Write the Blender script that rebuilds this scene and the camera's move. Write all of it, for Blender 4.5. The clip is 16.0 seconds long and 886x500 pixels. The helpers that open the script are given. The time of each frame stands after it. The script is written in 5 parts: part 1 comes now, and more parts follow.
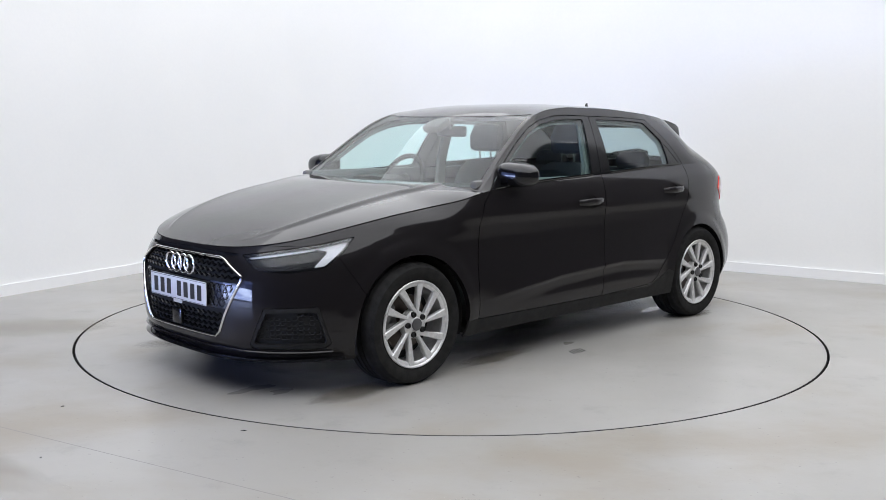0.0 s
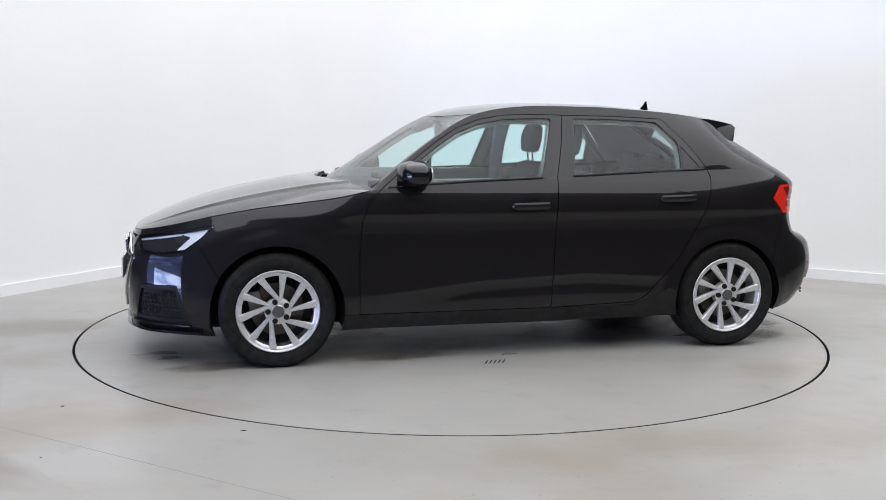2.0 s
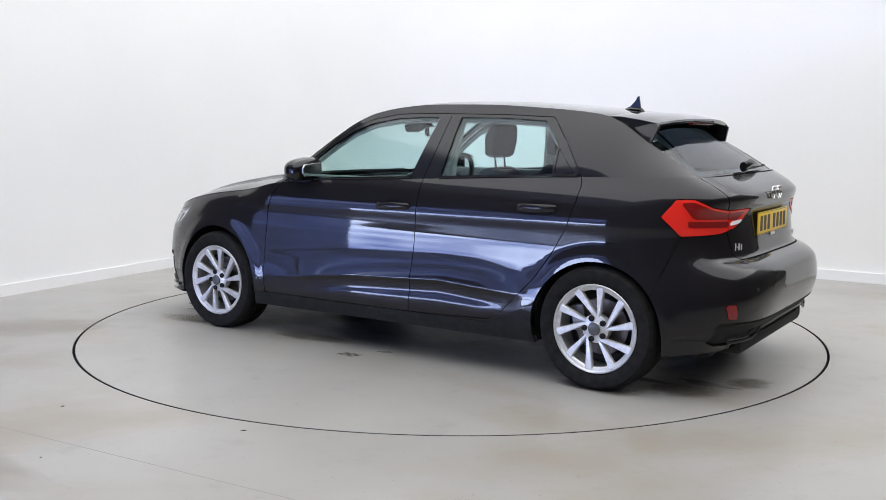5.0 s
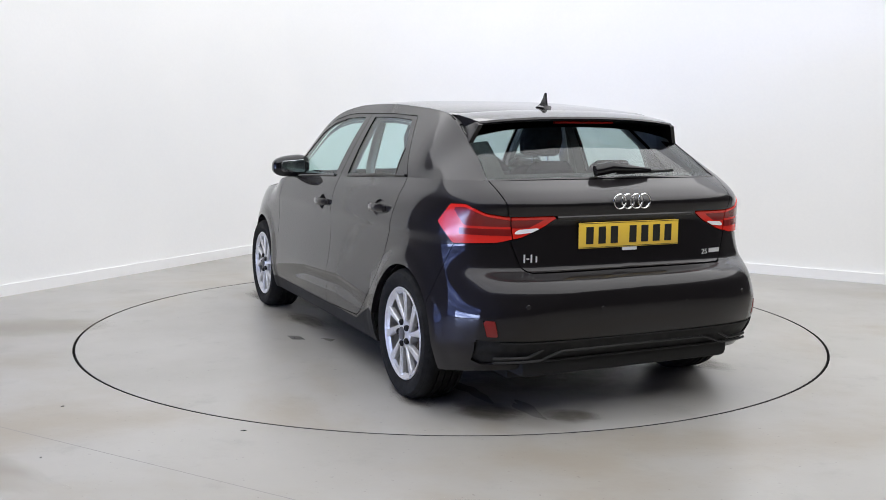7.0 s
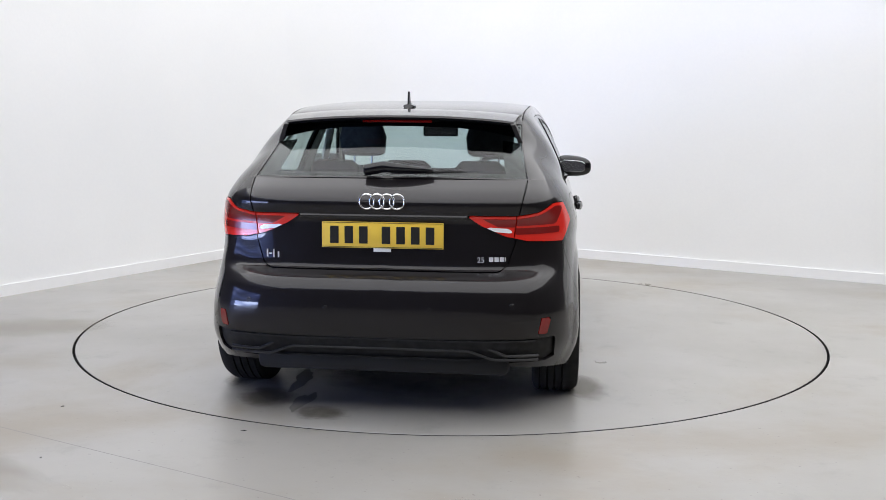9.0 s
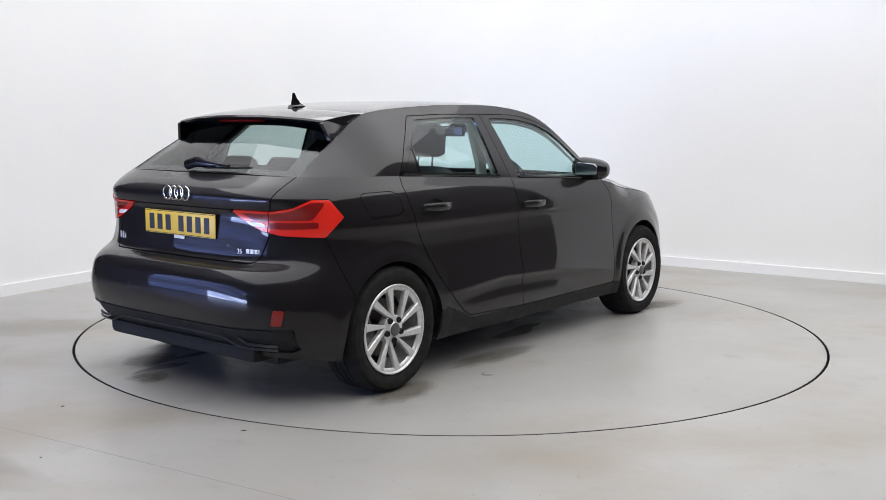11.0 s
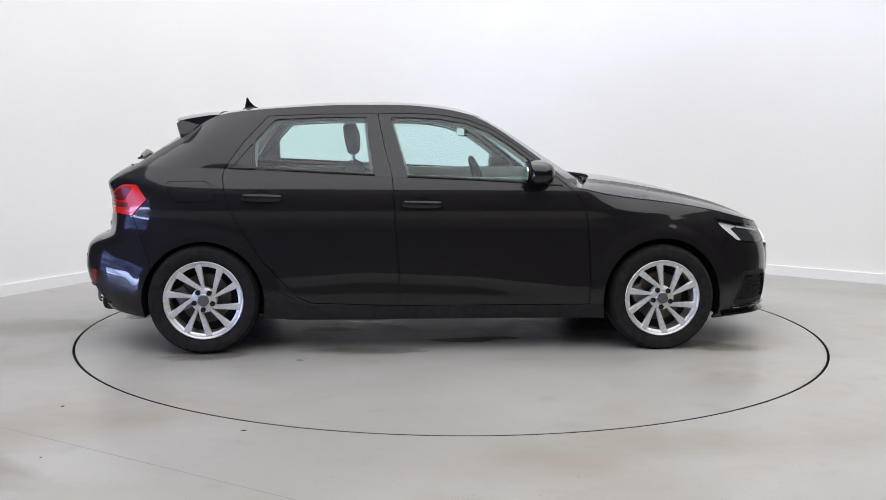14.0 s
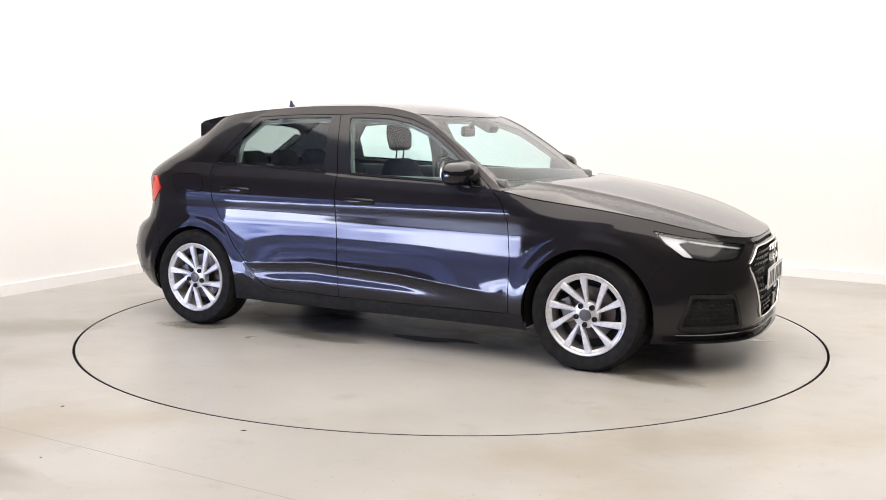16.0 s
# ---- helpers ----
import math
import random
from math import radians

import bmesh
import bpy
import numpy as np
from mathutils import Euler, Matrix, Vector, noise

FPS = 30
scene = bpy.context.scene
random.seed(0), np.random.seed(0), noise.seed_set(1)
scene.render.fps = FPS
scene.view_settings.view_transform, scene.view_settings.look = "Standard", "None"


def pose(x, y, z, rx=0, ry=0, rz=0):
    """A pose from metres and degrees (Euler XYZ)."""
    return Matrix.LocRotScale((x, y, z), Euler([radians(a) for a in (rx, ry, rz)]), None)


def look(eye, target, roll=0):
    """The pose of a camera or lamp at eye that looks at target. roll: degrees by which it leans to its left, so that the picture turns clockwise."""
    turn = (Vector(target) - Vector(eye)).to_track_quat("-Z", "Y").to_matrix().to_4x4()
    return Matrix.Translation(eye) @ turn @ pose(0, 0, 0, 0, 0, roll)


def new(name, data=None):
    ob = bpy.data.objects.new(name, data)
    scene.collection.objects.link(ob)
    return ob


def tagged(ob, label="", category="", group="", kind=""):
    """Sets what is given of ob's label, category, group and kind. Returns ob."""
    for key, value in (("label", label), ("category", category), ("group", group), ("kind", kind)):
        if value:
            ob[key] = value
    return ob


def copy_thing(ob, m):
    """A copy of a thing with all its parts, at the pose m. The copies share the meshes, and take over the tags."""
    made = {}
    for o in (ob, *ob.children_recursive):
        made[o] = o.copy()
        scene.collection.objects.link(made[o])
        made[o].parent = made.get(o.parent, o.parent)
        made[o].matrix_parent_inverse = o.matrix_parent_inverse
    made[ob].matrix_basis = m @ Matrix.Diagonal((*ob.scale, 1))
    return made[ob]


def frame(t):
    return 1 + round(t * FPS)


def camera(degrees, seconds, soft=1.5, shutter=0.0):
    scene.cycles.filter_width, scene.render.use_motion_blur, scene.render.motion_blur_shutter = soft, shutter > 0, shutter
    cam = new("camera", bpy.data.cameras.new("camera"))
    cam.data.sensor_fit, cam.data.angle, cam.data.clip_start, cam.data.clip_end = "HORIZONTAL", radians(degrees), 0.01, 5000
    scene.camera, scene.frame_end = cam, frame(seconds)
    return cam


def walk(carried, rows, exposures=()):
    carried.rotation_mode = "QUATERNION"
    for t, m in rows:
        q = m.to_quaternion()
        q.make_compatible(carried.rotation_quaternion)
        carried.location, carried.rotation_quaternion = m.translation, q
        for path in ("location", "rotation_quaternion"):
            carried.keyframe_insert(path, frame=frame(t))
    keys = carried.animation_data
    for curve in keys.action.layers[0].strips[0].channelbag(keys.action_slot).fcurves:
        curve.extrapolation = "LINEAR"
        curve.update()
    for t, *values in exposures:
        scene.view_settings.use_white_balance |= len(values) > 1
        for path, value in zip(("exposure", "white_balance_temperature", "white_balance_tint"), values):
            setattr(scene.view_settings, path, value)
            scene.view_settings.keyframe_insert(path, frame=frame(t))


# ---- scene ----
# camera: on a tripod in front of the turntable, it stands still
cam = camera(49.12, 16.0, soft=0.6)
EYE = pose(0.0, -6.089, 1.254, 90 - 7.26, 0, 0.46) @ pose(0, 0, 0, 0, 0, 0.40)
walk(cam, [(0, EYE), (16, EYE)],
     exposures=[(0, 0.0, 6380, 10), (2.5, 0.0, 6450, 10), (5.5, 0.0, 6520, 10), (14.9, 0.0, 6540, 11), (15.2, 0.06, 6650, 11), (15.5, 0.26, 6900, 12),
                (16.0, 0.47, 7350, 13)])

# world and lamps
world = bpy.data.worlds.new("world")
scene.world = world
world.use_nodes = True
world.node_tree.nodes["Background"].inputs[0].default_value = (0.75, 0.85, 1.0, 1)
world.node_tree.nodes["Background"].inputs[1].default_value = 0.3


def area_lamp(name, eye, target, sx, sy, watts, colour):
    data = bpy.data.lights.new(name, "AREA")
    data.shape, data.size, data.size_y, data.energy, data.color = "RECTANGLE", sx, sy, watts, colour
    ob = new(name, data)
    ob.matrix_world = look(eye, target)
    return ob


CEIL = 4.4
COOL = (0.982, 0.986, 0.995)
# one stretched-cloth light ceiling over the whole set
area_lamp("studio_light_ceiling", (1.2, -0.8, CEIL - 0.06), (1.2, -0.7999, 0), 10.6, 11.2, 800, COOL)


# materials
def material(name, colour, rough=0.5, metal=0.0, **extra):
    m = bpy.data.materials.new(name)
    m.use_nodes = True
    b = m.node_tree.nodes["Principled BSDF"]
    b.inputs["Base Color"].default_value = (*colour, 1)
    b.inputs["Roughness"].default_value = rough
    b.inputs["Metallic"].default_value = metal
    for key, value in extra.items():
        b.inputs[key.replace("_", " ")].default_value = value
    return m


def grain(m, scale, colours, detail=6, rough=None, bump=0.0, stretch=(1, 1, 1), fine=8.0):
    """Variation at two scales: a ramp between the colours, and a bump."""
    nt = m.node_tree
    b = nt.nodes["Principled BSDF"]
    co = nt.nodes.new("ShaderNodeTexCoord")
    mp = nt.nodes.new("ShaderNodeMapping")
    mp.inputs["Scale"].default_value = stretch
    nt.links.new(co.outputs["Object"], mp.inputs[0])
    n1 = nt.nodes.new("ShaderNodeTexNoise")
    n1.inputs["Scale"].default_value, n1.inputs["Detail"].default_value = scale, detail
    n2 = nt.nodes.new("ShaderNodeTexNoise")
    n2.inputs["Scale"].default_value, n2.inputs["Detail"].default_value = scale * fine, 4
    add = nt.nodes.new("ShaderNodeMath")
    add.operation = "MULTIPLY_ADD"
    add.inputs[1].default_value = 0.3
    nt.links.new(mp.outputs[0], n1.inputs[0])
    nt.links.new(mp.outputs[0], n2.inputs[0])
    nt.links.new(n2.outputs[0], add.inputs[0])
    nt.links.new(n1.outputs[0], add.inputs[2])
    ramp = nt.nodes.new("ShaderNodeValToRGB")
    ramp.color_ramp.elements[0].position, ramp.color_ramp.elements[1].position = 0.45, 0.85
    ramp.color_ramp.elements[0].color = (*colours[0], 1)
    ramp.color_ramp.elements[1].color = (*colours[1], 1)
    nt.links.new(add.outputs[0], ramp.inputs[0])
    nt.links.new(ramp.outputs[0], b.inputs["Base Color"])
    if rough:
        mr = nt.nodes.new("ShaderNodeMapRange")
        mr.inputs[1].default_value, mr.inputs[2].default_value = 0.4, 0.9
        mr.inputs[3].default_value, mr.inputs[4].default_value = rough
        nt.links.new(add.outputs[0], mr.inputs[0])
        nt.links.new(mr.outputs[0], b.inputs["Roughness"])
    if bump:
        bp = nt.nodes.new("ShaderNodeBump")
        bp.inputs["Strength"].default_value, bp.inputs["Distance"].default_value = 1.0, bump
        nt.links.new(n2.outputs[0], bp.inputs["Height"])
        nt.links.new(bp.outputs[0], b.inputs["Normal"])
    return m


def glass(name, tint, ior=1.45, rough=0.0):
    m = bpy.data.materials.new(name)
    m.use_nodes = True
    nt = m.node_tree
    nt.nodes.clear()
    out = nt.nodes.new("ShaderNodeOutputMaterial")
    tr = nt.nodes.new("ShaderNodeBsdfTransparent")
    tr.inputs[0].default_value = (*tint, 1)
    gl = nt.nodes.new("ShaderNodeBsdfGlossy")
    gl.inputs["Roughness"].default_value = rough
    lw = nt.nodes.new("ShaderNodeLayerWeight")
    pw = nt.nodes.new("ShaderNodeMath")
    pw.operation, pw.inputs[1].default_value = "POWER", 4.0
    fr = nt.nodes.new("ShaderNodeMath")
    fr.operation, fr.inputs[1].default_value, fr.inputs[2].default_value = "MULTIPLY_ADD", 0.8, (ior - 1) / 9
    nt.links.new(lw.outputs["Facing"], pw.inputs[0])
    nt.links.new(pw.outputs[0], fr.inputs[0])
    mix = nt.nodes.new("ShaderNodeMixShader")
    nt.links.new(fr.outputs[0], mix.inputs[0])
    nt.links.new(tr.outputs[0], mix.inputs[1])
    nt.links.new(gl.outputs[0], mix.inputs[2])
    nt.links.new(mix.outputs[0], out.inputs[0])
    return m


M_WALL = grain(material("wall_paint", (0.8, 0.8, 0.8), 0.6), 0.7, ((0.845, 0.85, 0.85), (0.885, 0.885, 0.88)), bump=0.0006, fine=60)
M_SKIRT = material("skirting_paint", (0.86, 0.86, 0.86), 0.35)
M_CEIL = grain(material("ceiling_paint", (0.65, 0.65, 0.65), 0.8), 1.5, ((0.60, 0.60, 0.605), (0.68, 0.68, 0.68)))
M_SKY = material("daylight_pane", (0.6, 0.7, 0.8), 0.3, Emission_Color=(0.24, 0.36, 1.0, 1), Emission_Strength=7.5)
def streaky_daylight(m, low=0.42, high=0.72):
    """Cloudy daylight behind the panes, streaked level."""
    nt = m.node_tree
    b = nt.nodes["Principled BSDF"]
    co = nt.nodes.new("ShaderNodeTexCoord")
    mp = nt.nodes.new("ShaderNodeMapping")
    mp.inputs["Scale"].default_value = (1.0, 0.28, 3.2)
    nt.links.new(co.outputs["Object"], mp.inputs[0])
    n = nt.nodes.new("ShaderNodeTexNoise")
    n.inputs["Scale"].default_value, n.inputs["Detail"].default_value = 1.0, 4
    nt.links.new(mp.outputs[0], n.inputs[0])
    rp = nt.nodes.new("ShaderNodeValToRGB")
    e = rp.color_ramp.elements
    e[0].position, e[0].color = low, (0.018, 0.030, 0.11, 1)
    e[1].position, e[1].color = high, (0.55, 0.66, 1.0, 1)
    mid = e.new(low + 0.43 * (high - low))
    mid.color = (0.06, 0.10, 0.36, 1)
    nt.links.new(n.outputs[0], rp.inputs[0])
    nt.links.new(rp.outputs[0], b.inputs["Emission Color"])
    return m


M_GROUNDLIGHT = material("sunlit_yard_pane", (0.6, 0.7, 0.8), 0.3, Emission_Color=(0.7, 0.8, 1.0, 1), Emission_Strength=29.0)
M_DARK = grain(material("dark_studio_cloth", (0.05, 0.05, 0.055), 0.85), 2.0, ((0.028, 0.027, 0.029), (0.050, 0.048, 0.050)))
M_FLOOR = material("concrete_resin_floor", (0.4, 0.4, 0.38), 0.32)


def floor_nodes(m):
    """Pale resin over concrete: cloudy tone, brownish stains, scuffs and grit."""
    nt = m.node_tree
    b = nt.nodes["Principled BSDF"]
    co = nt.nodes.new("ShaderNodeTexCoord")

    def tex(scale, detail, rough=0.55, stretch=(1, 1, 1), off=0.0):
        mp = nt.nodes.new("ShaderNodeMapping")
        mp.inputs["Scale"].default_value, mp.inputs["Location"].default_value = stretch, (off, off * 0.7, 0)
        nt.links.new(co.outputs["Object"], mp.inputs[0])
        n = nt.nodes.new("ShaderNodeTexNoise")
        n.inputs["Scale"].default_value, n.inputs["Detail"].default_value, n.inputs["Roughness"].default_value = scale, detail, rough
        nt.links.new(mp.outputs[0], n.inputs[0])
        return n.outputs[0]

    def ramp(src, lo, hi):
        r = nt.nodes.new("ShaderNodeMapRange")
        r.interpolation_type = "SMOOTHSTEP"
        r.inputs[1].default_value, r.inputs[2].default_value = lo, hi
        nt.links.new(src, r.inputs[0])
        return r.outputs[0]

    def mix(fac, a, c, amount=1.0):
        x = nt.nodes.new("ShaderNodeMix")
        x.data_type = "RGBA"
        k = nt.nodes.new("ShaderNodeMath")
        k.operation, k.inputs[1].default_value = "MULTIPLY", amount
        nt.links.new(fac, k.inputs[0])
        nt.links.new(k.outputs[0], x.inputs[0])
        for sock, val in ((x.inputs[6], a), (x.inputs[7], c)):
            if isinstance(val, tuple):
                sock.default_value = (*val, 1)
            else:
                nt.links.new(val, sock)
        return x.outputs[2]

    col = mix(ramp(tex(0.5, 5), 0.3, 0.7), (0.316, 0.305, 0.281), (0.378, 0.369, 0.348))
    col = mix(ramp(tex(0.8, 7, 0.62, (0.75, 1.15, 1), 3.1), 0.48, 0.70), col, (0.285, 0.250, 0.195), 0.75)
    col = mix(ramp(tex(3.2, 8, 0.65, off=7.0), 0.55, 0.75), col, (0.225, 0.218, 0.20), 0.5)
    col = mix(ramp(tex(45, 3, off=1.7), 0.66, 0.74), col, (0.15, 0.146, 0.135), 0.55)
    nt.links.new(col, b.inputs["Base Color"])
    mr = nt.nodes.new("ShaderNodeMapRange")
    mr.inputs[1].default_value, mr.inputs[2].default_value, mr.inputs[3].default_value, mr.inputs[4].default_value = 0.3, 0.7, 0.27, 0.42
    nt.links.new(tex(1.3, 7, 0.6, off=5.0), mr.inputs[0])
    nt.links.new(mr.outputs[0], b.inputs["Roughness"])
    bp = nt.nodes.new("ShaderNodeBump")
    bp.inputs["Strength"].default_value, bp.inputs["Distance"].default_value = 0.6, 0.0003
    nt.links.new(tex(60, 4, off=2.0), bp.inputs["Height"])
    nt.links.new(bp.outputs[0], b.inputs["Normal"])


floor_nodes(M_FLOOR)
M_WET = material("thin_damp_film", (0.34, 0.33, 0.31), 0.10)
streaky_daylight(M_SKY, 0.38, 0.85)
streaky_daylight(M_GROUNDLIGHT, 0.25, 0.56)
M_PAINT = material("dark_metallic_paint", (0.012, 0.0108, 0.0116), 0.5, 0.35, Specular_IOR_Level=0.1, Coat_Weight=1.0, Coat_Roughness=0.05, Coat_IOR=1.41)


def dusty_coat(m, lo, hi):
    """A clear coat with a faint uneven film of dust."""
    nt = m.node_tree
    b = nt.nodes["Principled BSDF"]
    co = nt.nodes.new("ShaderNodeTexCoord")
    n1 = nt.nodes.new("ShaderNodeTexNoise")
    n1.inputs["Scale"].default_value, n1.inputs["Detail"].default_value = 5.0, 8
    nt.links.new(co.outputs["Object"], n1.inputs[0])
    mr = nt.nodes.new("ShaderNodeMapRange")
    mr.inputs[1].default_value, mr.inputs[2].default_value, mr.inputs[3].default_value, mr.inputs[4].default_value = 0.35, 0.7, lo, hi
    nt.links.new(n1.outputs[0], mr.inputs[0])
    nt.links.new(mr.outputs[0], b.inputs["Coat Roughness"])
    n2 = nt.nodes.new("ShaderNodeTexNoise")
    n2.inputs["Scale"].default_value = 900
    nt.links.new(co.outputs["Object"], n2.inputs[0])
    rp = nt.nodes.new("ShaderNodeValToRGB")
    rp.color_ramp.elements[0].color, rp.color_ramp.elements[1].color = (0.0060, 0.0051, 0.0058, 1), (0.0142, 0.0122, 0.0138, 1)
    nt.links.new(n2.outputs[0], rp.inputs[0])
    nt.links.new(rp.outputs[0], b.inputs["Base Color"])


dusty_coat(M_PAINT, 0.015, 0.045)
M_GLOSS = material("black_gloss_trim", (0.008, 0.008, 0.009), 0.12)
M_PLASTIC = grain(material("black_textured_plastic", (0.02, 0.02, 0.02), 0.6, Specular_IOR_Level=0.22), 30, ((0.009, 0.009, 0.0095), (0.02, 0.02, 0.02)), bump=0.0003)
# near-black: real black parts, and shade painted into gaps
M_SHADOW = material("black_parts_and_shade", (0.006, 0.006, 0.006), 0.8)
M_GLASS = glass("tinted_glass", (0.77, 0.93, 0.915), rough=0.02)
M_REARGLASS = glass("rear_privacy_glass", (0.55, 0.60, 0.595), 1.35, rough=0.02)
M_CHROME = material("bright_chrome", (0.8, 0.8, 0.8), 0.12, 1.0)
M_SILVER = grain(material("silver_alloy", (0.7, 0.7, 0.71), 0.36, 0.5), 60, ((0.60, 0.60, 0.60), (0.72, 0.72, 0.72)))
M_RUBBER = grain(material("tyre_rubber", (0.02, 0.02, 0.02), 0.85, Specular_IOR_Level=0.2), 25, ((0.008, 0.008, 0.008), (0.018, 0.0175, 0.017)), bump=0.0006)
M_CLOTH = grain(material("dark_grey_seat_cloth", (0.04, 0.04, 0.045), 0.9), 40, ((0.05, 0.05, 0.055), (0.085, 0.085, 0.09)), bump=0.00015)
M_LINER = grain(material("grey_headliner", (0.5, 0.49, 0.47), 0.9), 30, ((0.48, 0.47, 0.45), (0.58, 0.57, 0.55)))
M_TRIM = grain(material("grey_pillar_trim", (0.25, 0.25, 0.245), 0.9), 30, ((0.20, 0.20, 0.195), (0.28, 0.28, 0.27)))
M_CARD = grain(material("grey_door_card", (0.16, 0.16, 0.16), 0.8), 30, ((0.13, 0.13, 0.13), (0.2, 0.2, 0.2)))
M_RED = material("red_lamp_lens", (0.74, 0.024, 0.014), 0.22, 0.0, Coat_Weight=0.3)
M_REDDARK = material("dark_red_lamp_lens", (0.20, 0.007, 0.006), 0.22, 0.0, Coat_Weight=0.3)
M_WHITE = material("white_lamp_reflector", (0.88, 0.88, 0.89), 0.25)
M_YELLOW = material("yellow_plate", (0.86, 0.58, 0.07), 0.35)
M_PLATEW = material("white_plate", (0.75, 0.76, 0.78), 0.35)
M_INK = material("black_plate_ink", (0.012, 0.012, 0.012), 0.4)
M_LENS = glass("clear_lamp_lens", (0.9, 0.92, 0.93), 1.45)
M_LAMPBOX = material("grey_lamp_housing", (0.42, 0.42, 0.44), 0.3, 0.4)
M_BADGE = material("bright_badge_metal", (0.78, 0.78, 0.79), 0.3, 0.3)
M_CAP = material("dark_grey_cap", (0.10, 0.10, 0.105), 0.4, 0.3)
M_GREYMETAL = material("grey_cast_metal", (0.25, 0.25, 0.25), 0.45, 0.9)
M_RUST = material("worn_brake_disc", (0.110, 0.095, 0.085), 0.4, 0.9)


# building helpers
def mesh_of(name, bm, mat, smooth=True):
    me = bpy.data.meshes.new(name)
    bm.normal_update()
    bm.to_mesh(me)
    bm.free()
    if mat:
        me.materials.append(mat)
    for p in me.polygons:
        p.use_smooth = smooth
    if smooth:
        me.set_sharp_from_angle(angle=radians(35))
    return me


def part(name, bm, mat, parent=None, label="", m=None, smooth=True):
    ob = new(name, mesh_of(name, bm, mat, smooth))
    if parent:
        ob.parent = parent
    if m is not None:
        ob.matrix_basis = m
    if label:
        ob["label"] = label
    return ob


def box(bm, cx, cy, cz, sx, sy, sz, bevel=0.0, m=None):
    r = bmesh.ops.create_cube(bm, size=1.0, matrix=Matrix.Diagonal((sx, sy, sz, 1)))
    vs = r["verts"]
    if bevel:
        es = list({e for v in vs for e in v.link_edges})
        vs = bmesh.ops.bevel(bm, geom=es, offset=bevel, segments=2, affect="EDGES", profile=0.5)["verts"]
        vs = list({v for f in bm.faces for v in f.verts if v in set(vs)})
    t = Matrix.Translation((cx, cy, cz)) @ (m or Matrix())
    for v in vs:
        v.co = t @ v.co
    return vs


def tube(bm, pts, radii, sides=10, cap=True, up=(0, 0, 1)):
    """A tube along pts; radii are numbers or pairs (across, up)."""
    rings = []
    for i, p in enumerate(pts):
        p = Vector(p)
        a, b = Vector(pts[max(i - 1, 0)]), Vector(pts[min(i + 1, len(pts) - 1)])
        d = (b - a).normalized()
        s = d.cross(Vector(up))
        s = s.normalized() if s.length > 1e-5 else Vector((1, 0, 0))
        n = s.cross(d)
        r = radii[i] if isinstance(radii, list) else radii
        ra, rb = r if isinstance(r, tuple) else (r, r)
        rings.append([bm.verts.new(p + s * ra * math.cos(k * math.tau / sides) + n * rb * math.sin(k * math.tau / sides)) for k in range(sides)])
    for q, w in zip(rings, rings[1:]):
        for k in range(sides):
            bm.faces.new((q[k], q[(k + 1) % sides], w[(k + 1) % sides], w[k]))
    if cap:
        bm.faces.new(rings[0][::-1])
        bm.faces.new(rings[-1])
    return bm


def lathe(bm, profile, sides=48, axis="Y", closed=False):
    """Turn (radius, along) pairs round an axis."""
    rings = []
    for r, h in profile:
        ring = []
        for k in range(sides):
            a = k * math.tau / sides
            c, s = r * math.cos(a), r * math.sin(a)
            ring.append(bm.verts.new((c, h, s) if axis == "Y" else (c, s, h)))
        rings.append(ring)
    pairs = list(zip(rings, rings[1:])) + ([(rings[-1], rings[0])] if closed else [])
    for q, w in pairs:
        for k in range(sides):
            f = (q[k], q[(k + 1) % sides], w[(k + 1) % sides], w[k])
            bm.faces.new(f if axis != "Y" else f[::-1])
    return bm


def prism(bm, outline, depth, m=None, bevel=0.0):
    """A plate with that outline in x, y, from z = 0 down to -depth."""
    top = [bm.verts.new((x, y, 0)) for x, y in outline]
    low = [bm.verts.new((x, y, -depth)) for x, y in outline]
    n = len(outline)
    fs = [bm.faces.new(top), bm.faces.new(low[::-1])]
    for i in range(n):
        fs.append(bm.faces.new((top[i], low[i], low[(i + 1) % n], top[(i + 1) % n])))
    if bevel:
        es = list(fs[0].edges)
        bmesh.ops.bevel(bm, geom=es, offset=bevel, segments=2, affect="EDGES", profile=0.5)
    if m is not None:
        bmesh.ops.transform(bm, matrix=m, verts=bm.verts)
    bmesh.ops.recalc_face_normals(bm, faces=bm.faces)
    return bm


# ---- the studio ----
RING = 2.252
bm = bmesh.new()
# ground sheet with a round opening for the turntable
HOLE = RING + 0.007
inner = [bm.verts.new((HOLE * math.cos(a), HOLE * math.sin(a), 0)) for a in np.linspace(0, math.tau, 160, endpoint=False)]
outer = [bm.verts.new((16 * math.cos(a), 16 * math.sin(a), 0)) for a in np.linspace(0, math.tau, 160, endpoint=False)]
lower = [bm.verts.new((HOLE * math.cos(a), HOLE * math.sin(a), -0.06)) for a in np.linspace(0, math.tau, 160, endpoint=False)]
for i in range(160):
    j = (i + 1) % 160
    bm.faces.new((inner[i], outer[i], outer[j], inner[j]))
    bm.faces.new((inner[j], lower[j], lower[i], inner[i]))
floor = part("floor", bm, M_FLOOR, None, smooth=False)
tagged(floor, "pale grey resin-coated concrete floor with faint stains", "floor", kind="structure")
bm = bmesh.new()
bmesh.ops.create_circle(bm, cap_ends=True, segments=96, radius=RING + 0.1, matrix=Matrix.Translation((0, 0, -0.06)))
tagged(part("turntable_pit", bm, M_SHADOW, None, smooth=False), "dark pit below the round turntable plate", "floor", kind="structure")

# two white walls that meet in a rounded corner
W_A, W_CORNER, W_B = Vector((-3.42, 0.58)), Vector((-1.19, 4.83)), Vector((4.6, 1.072))


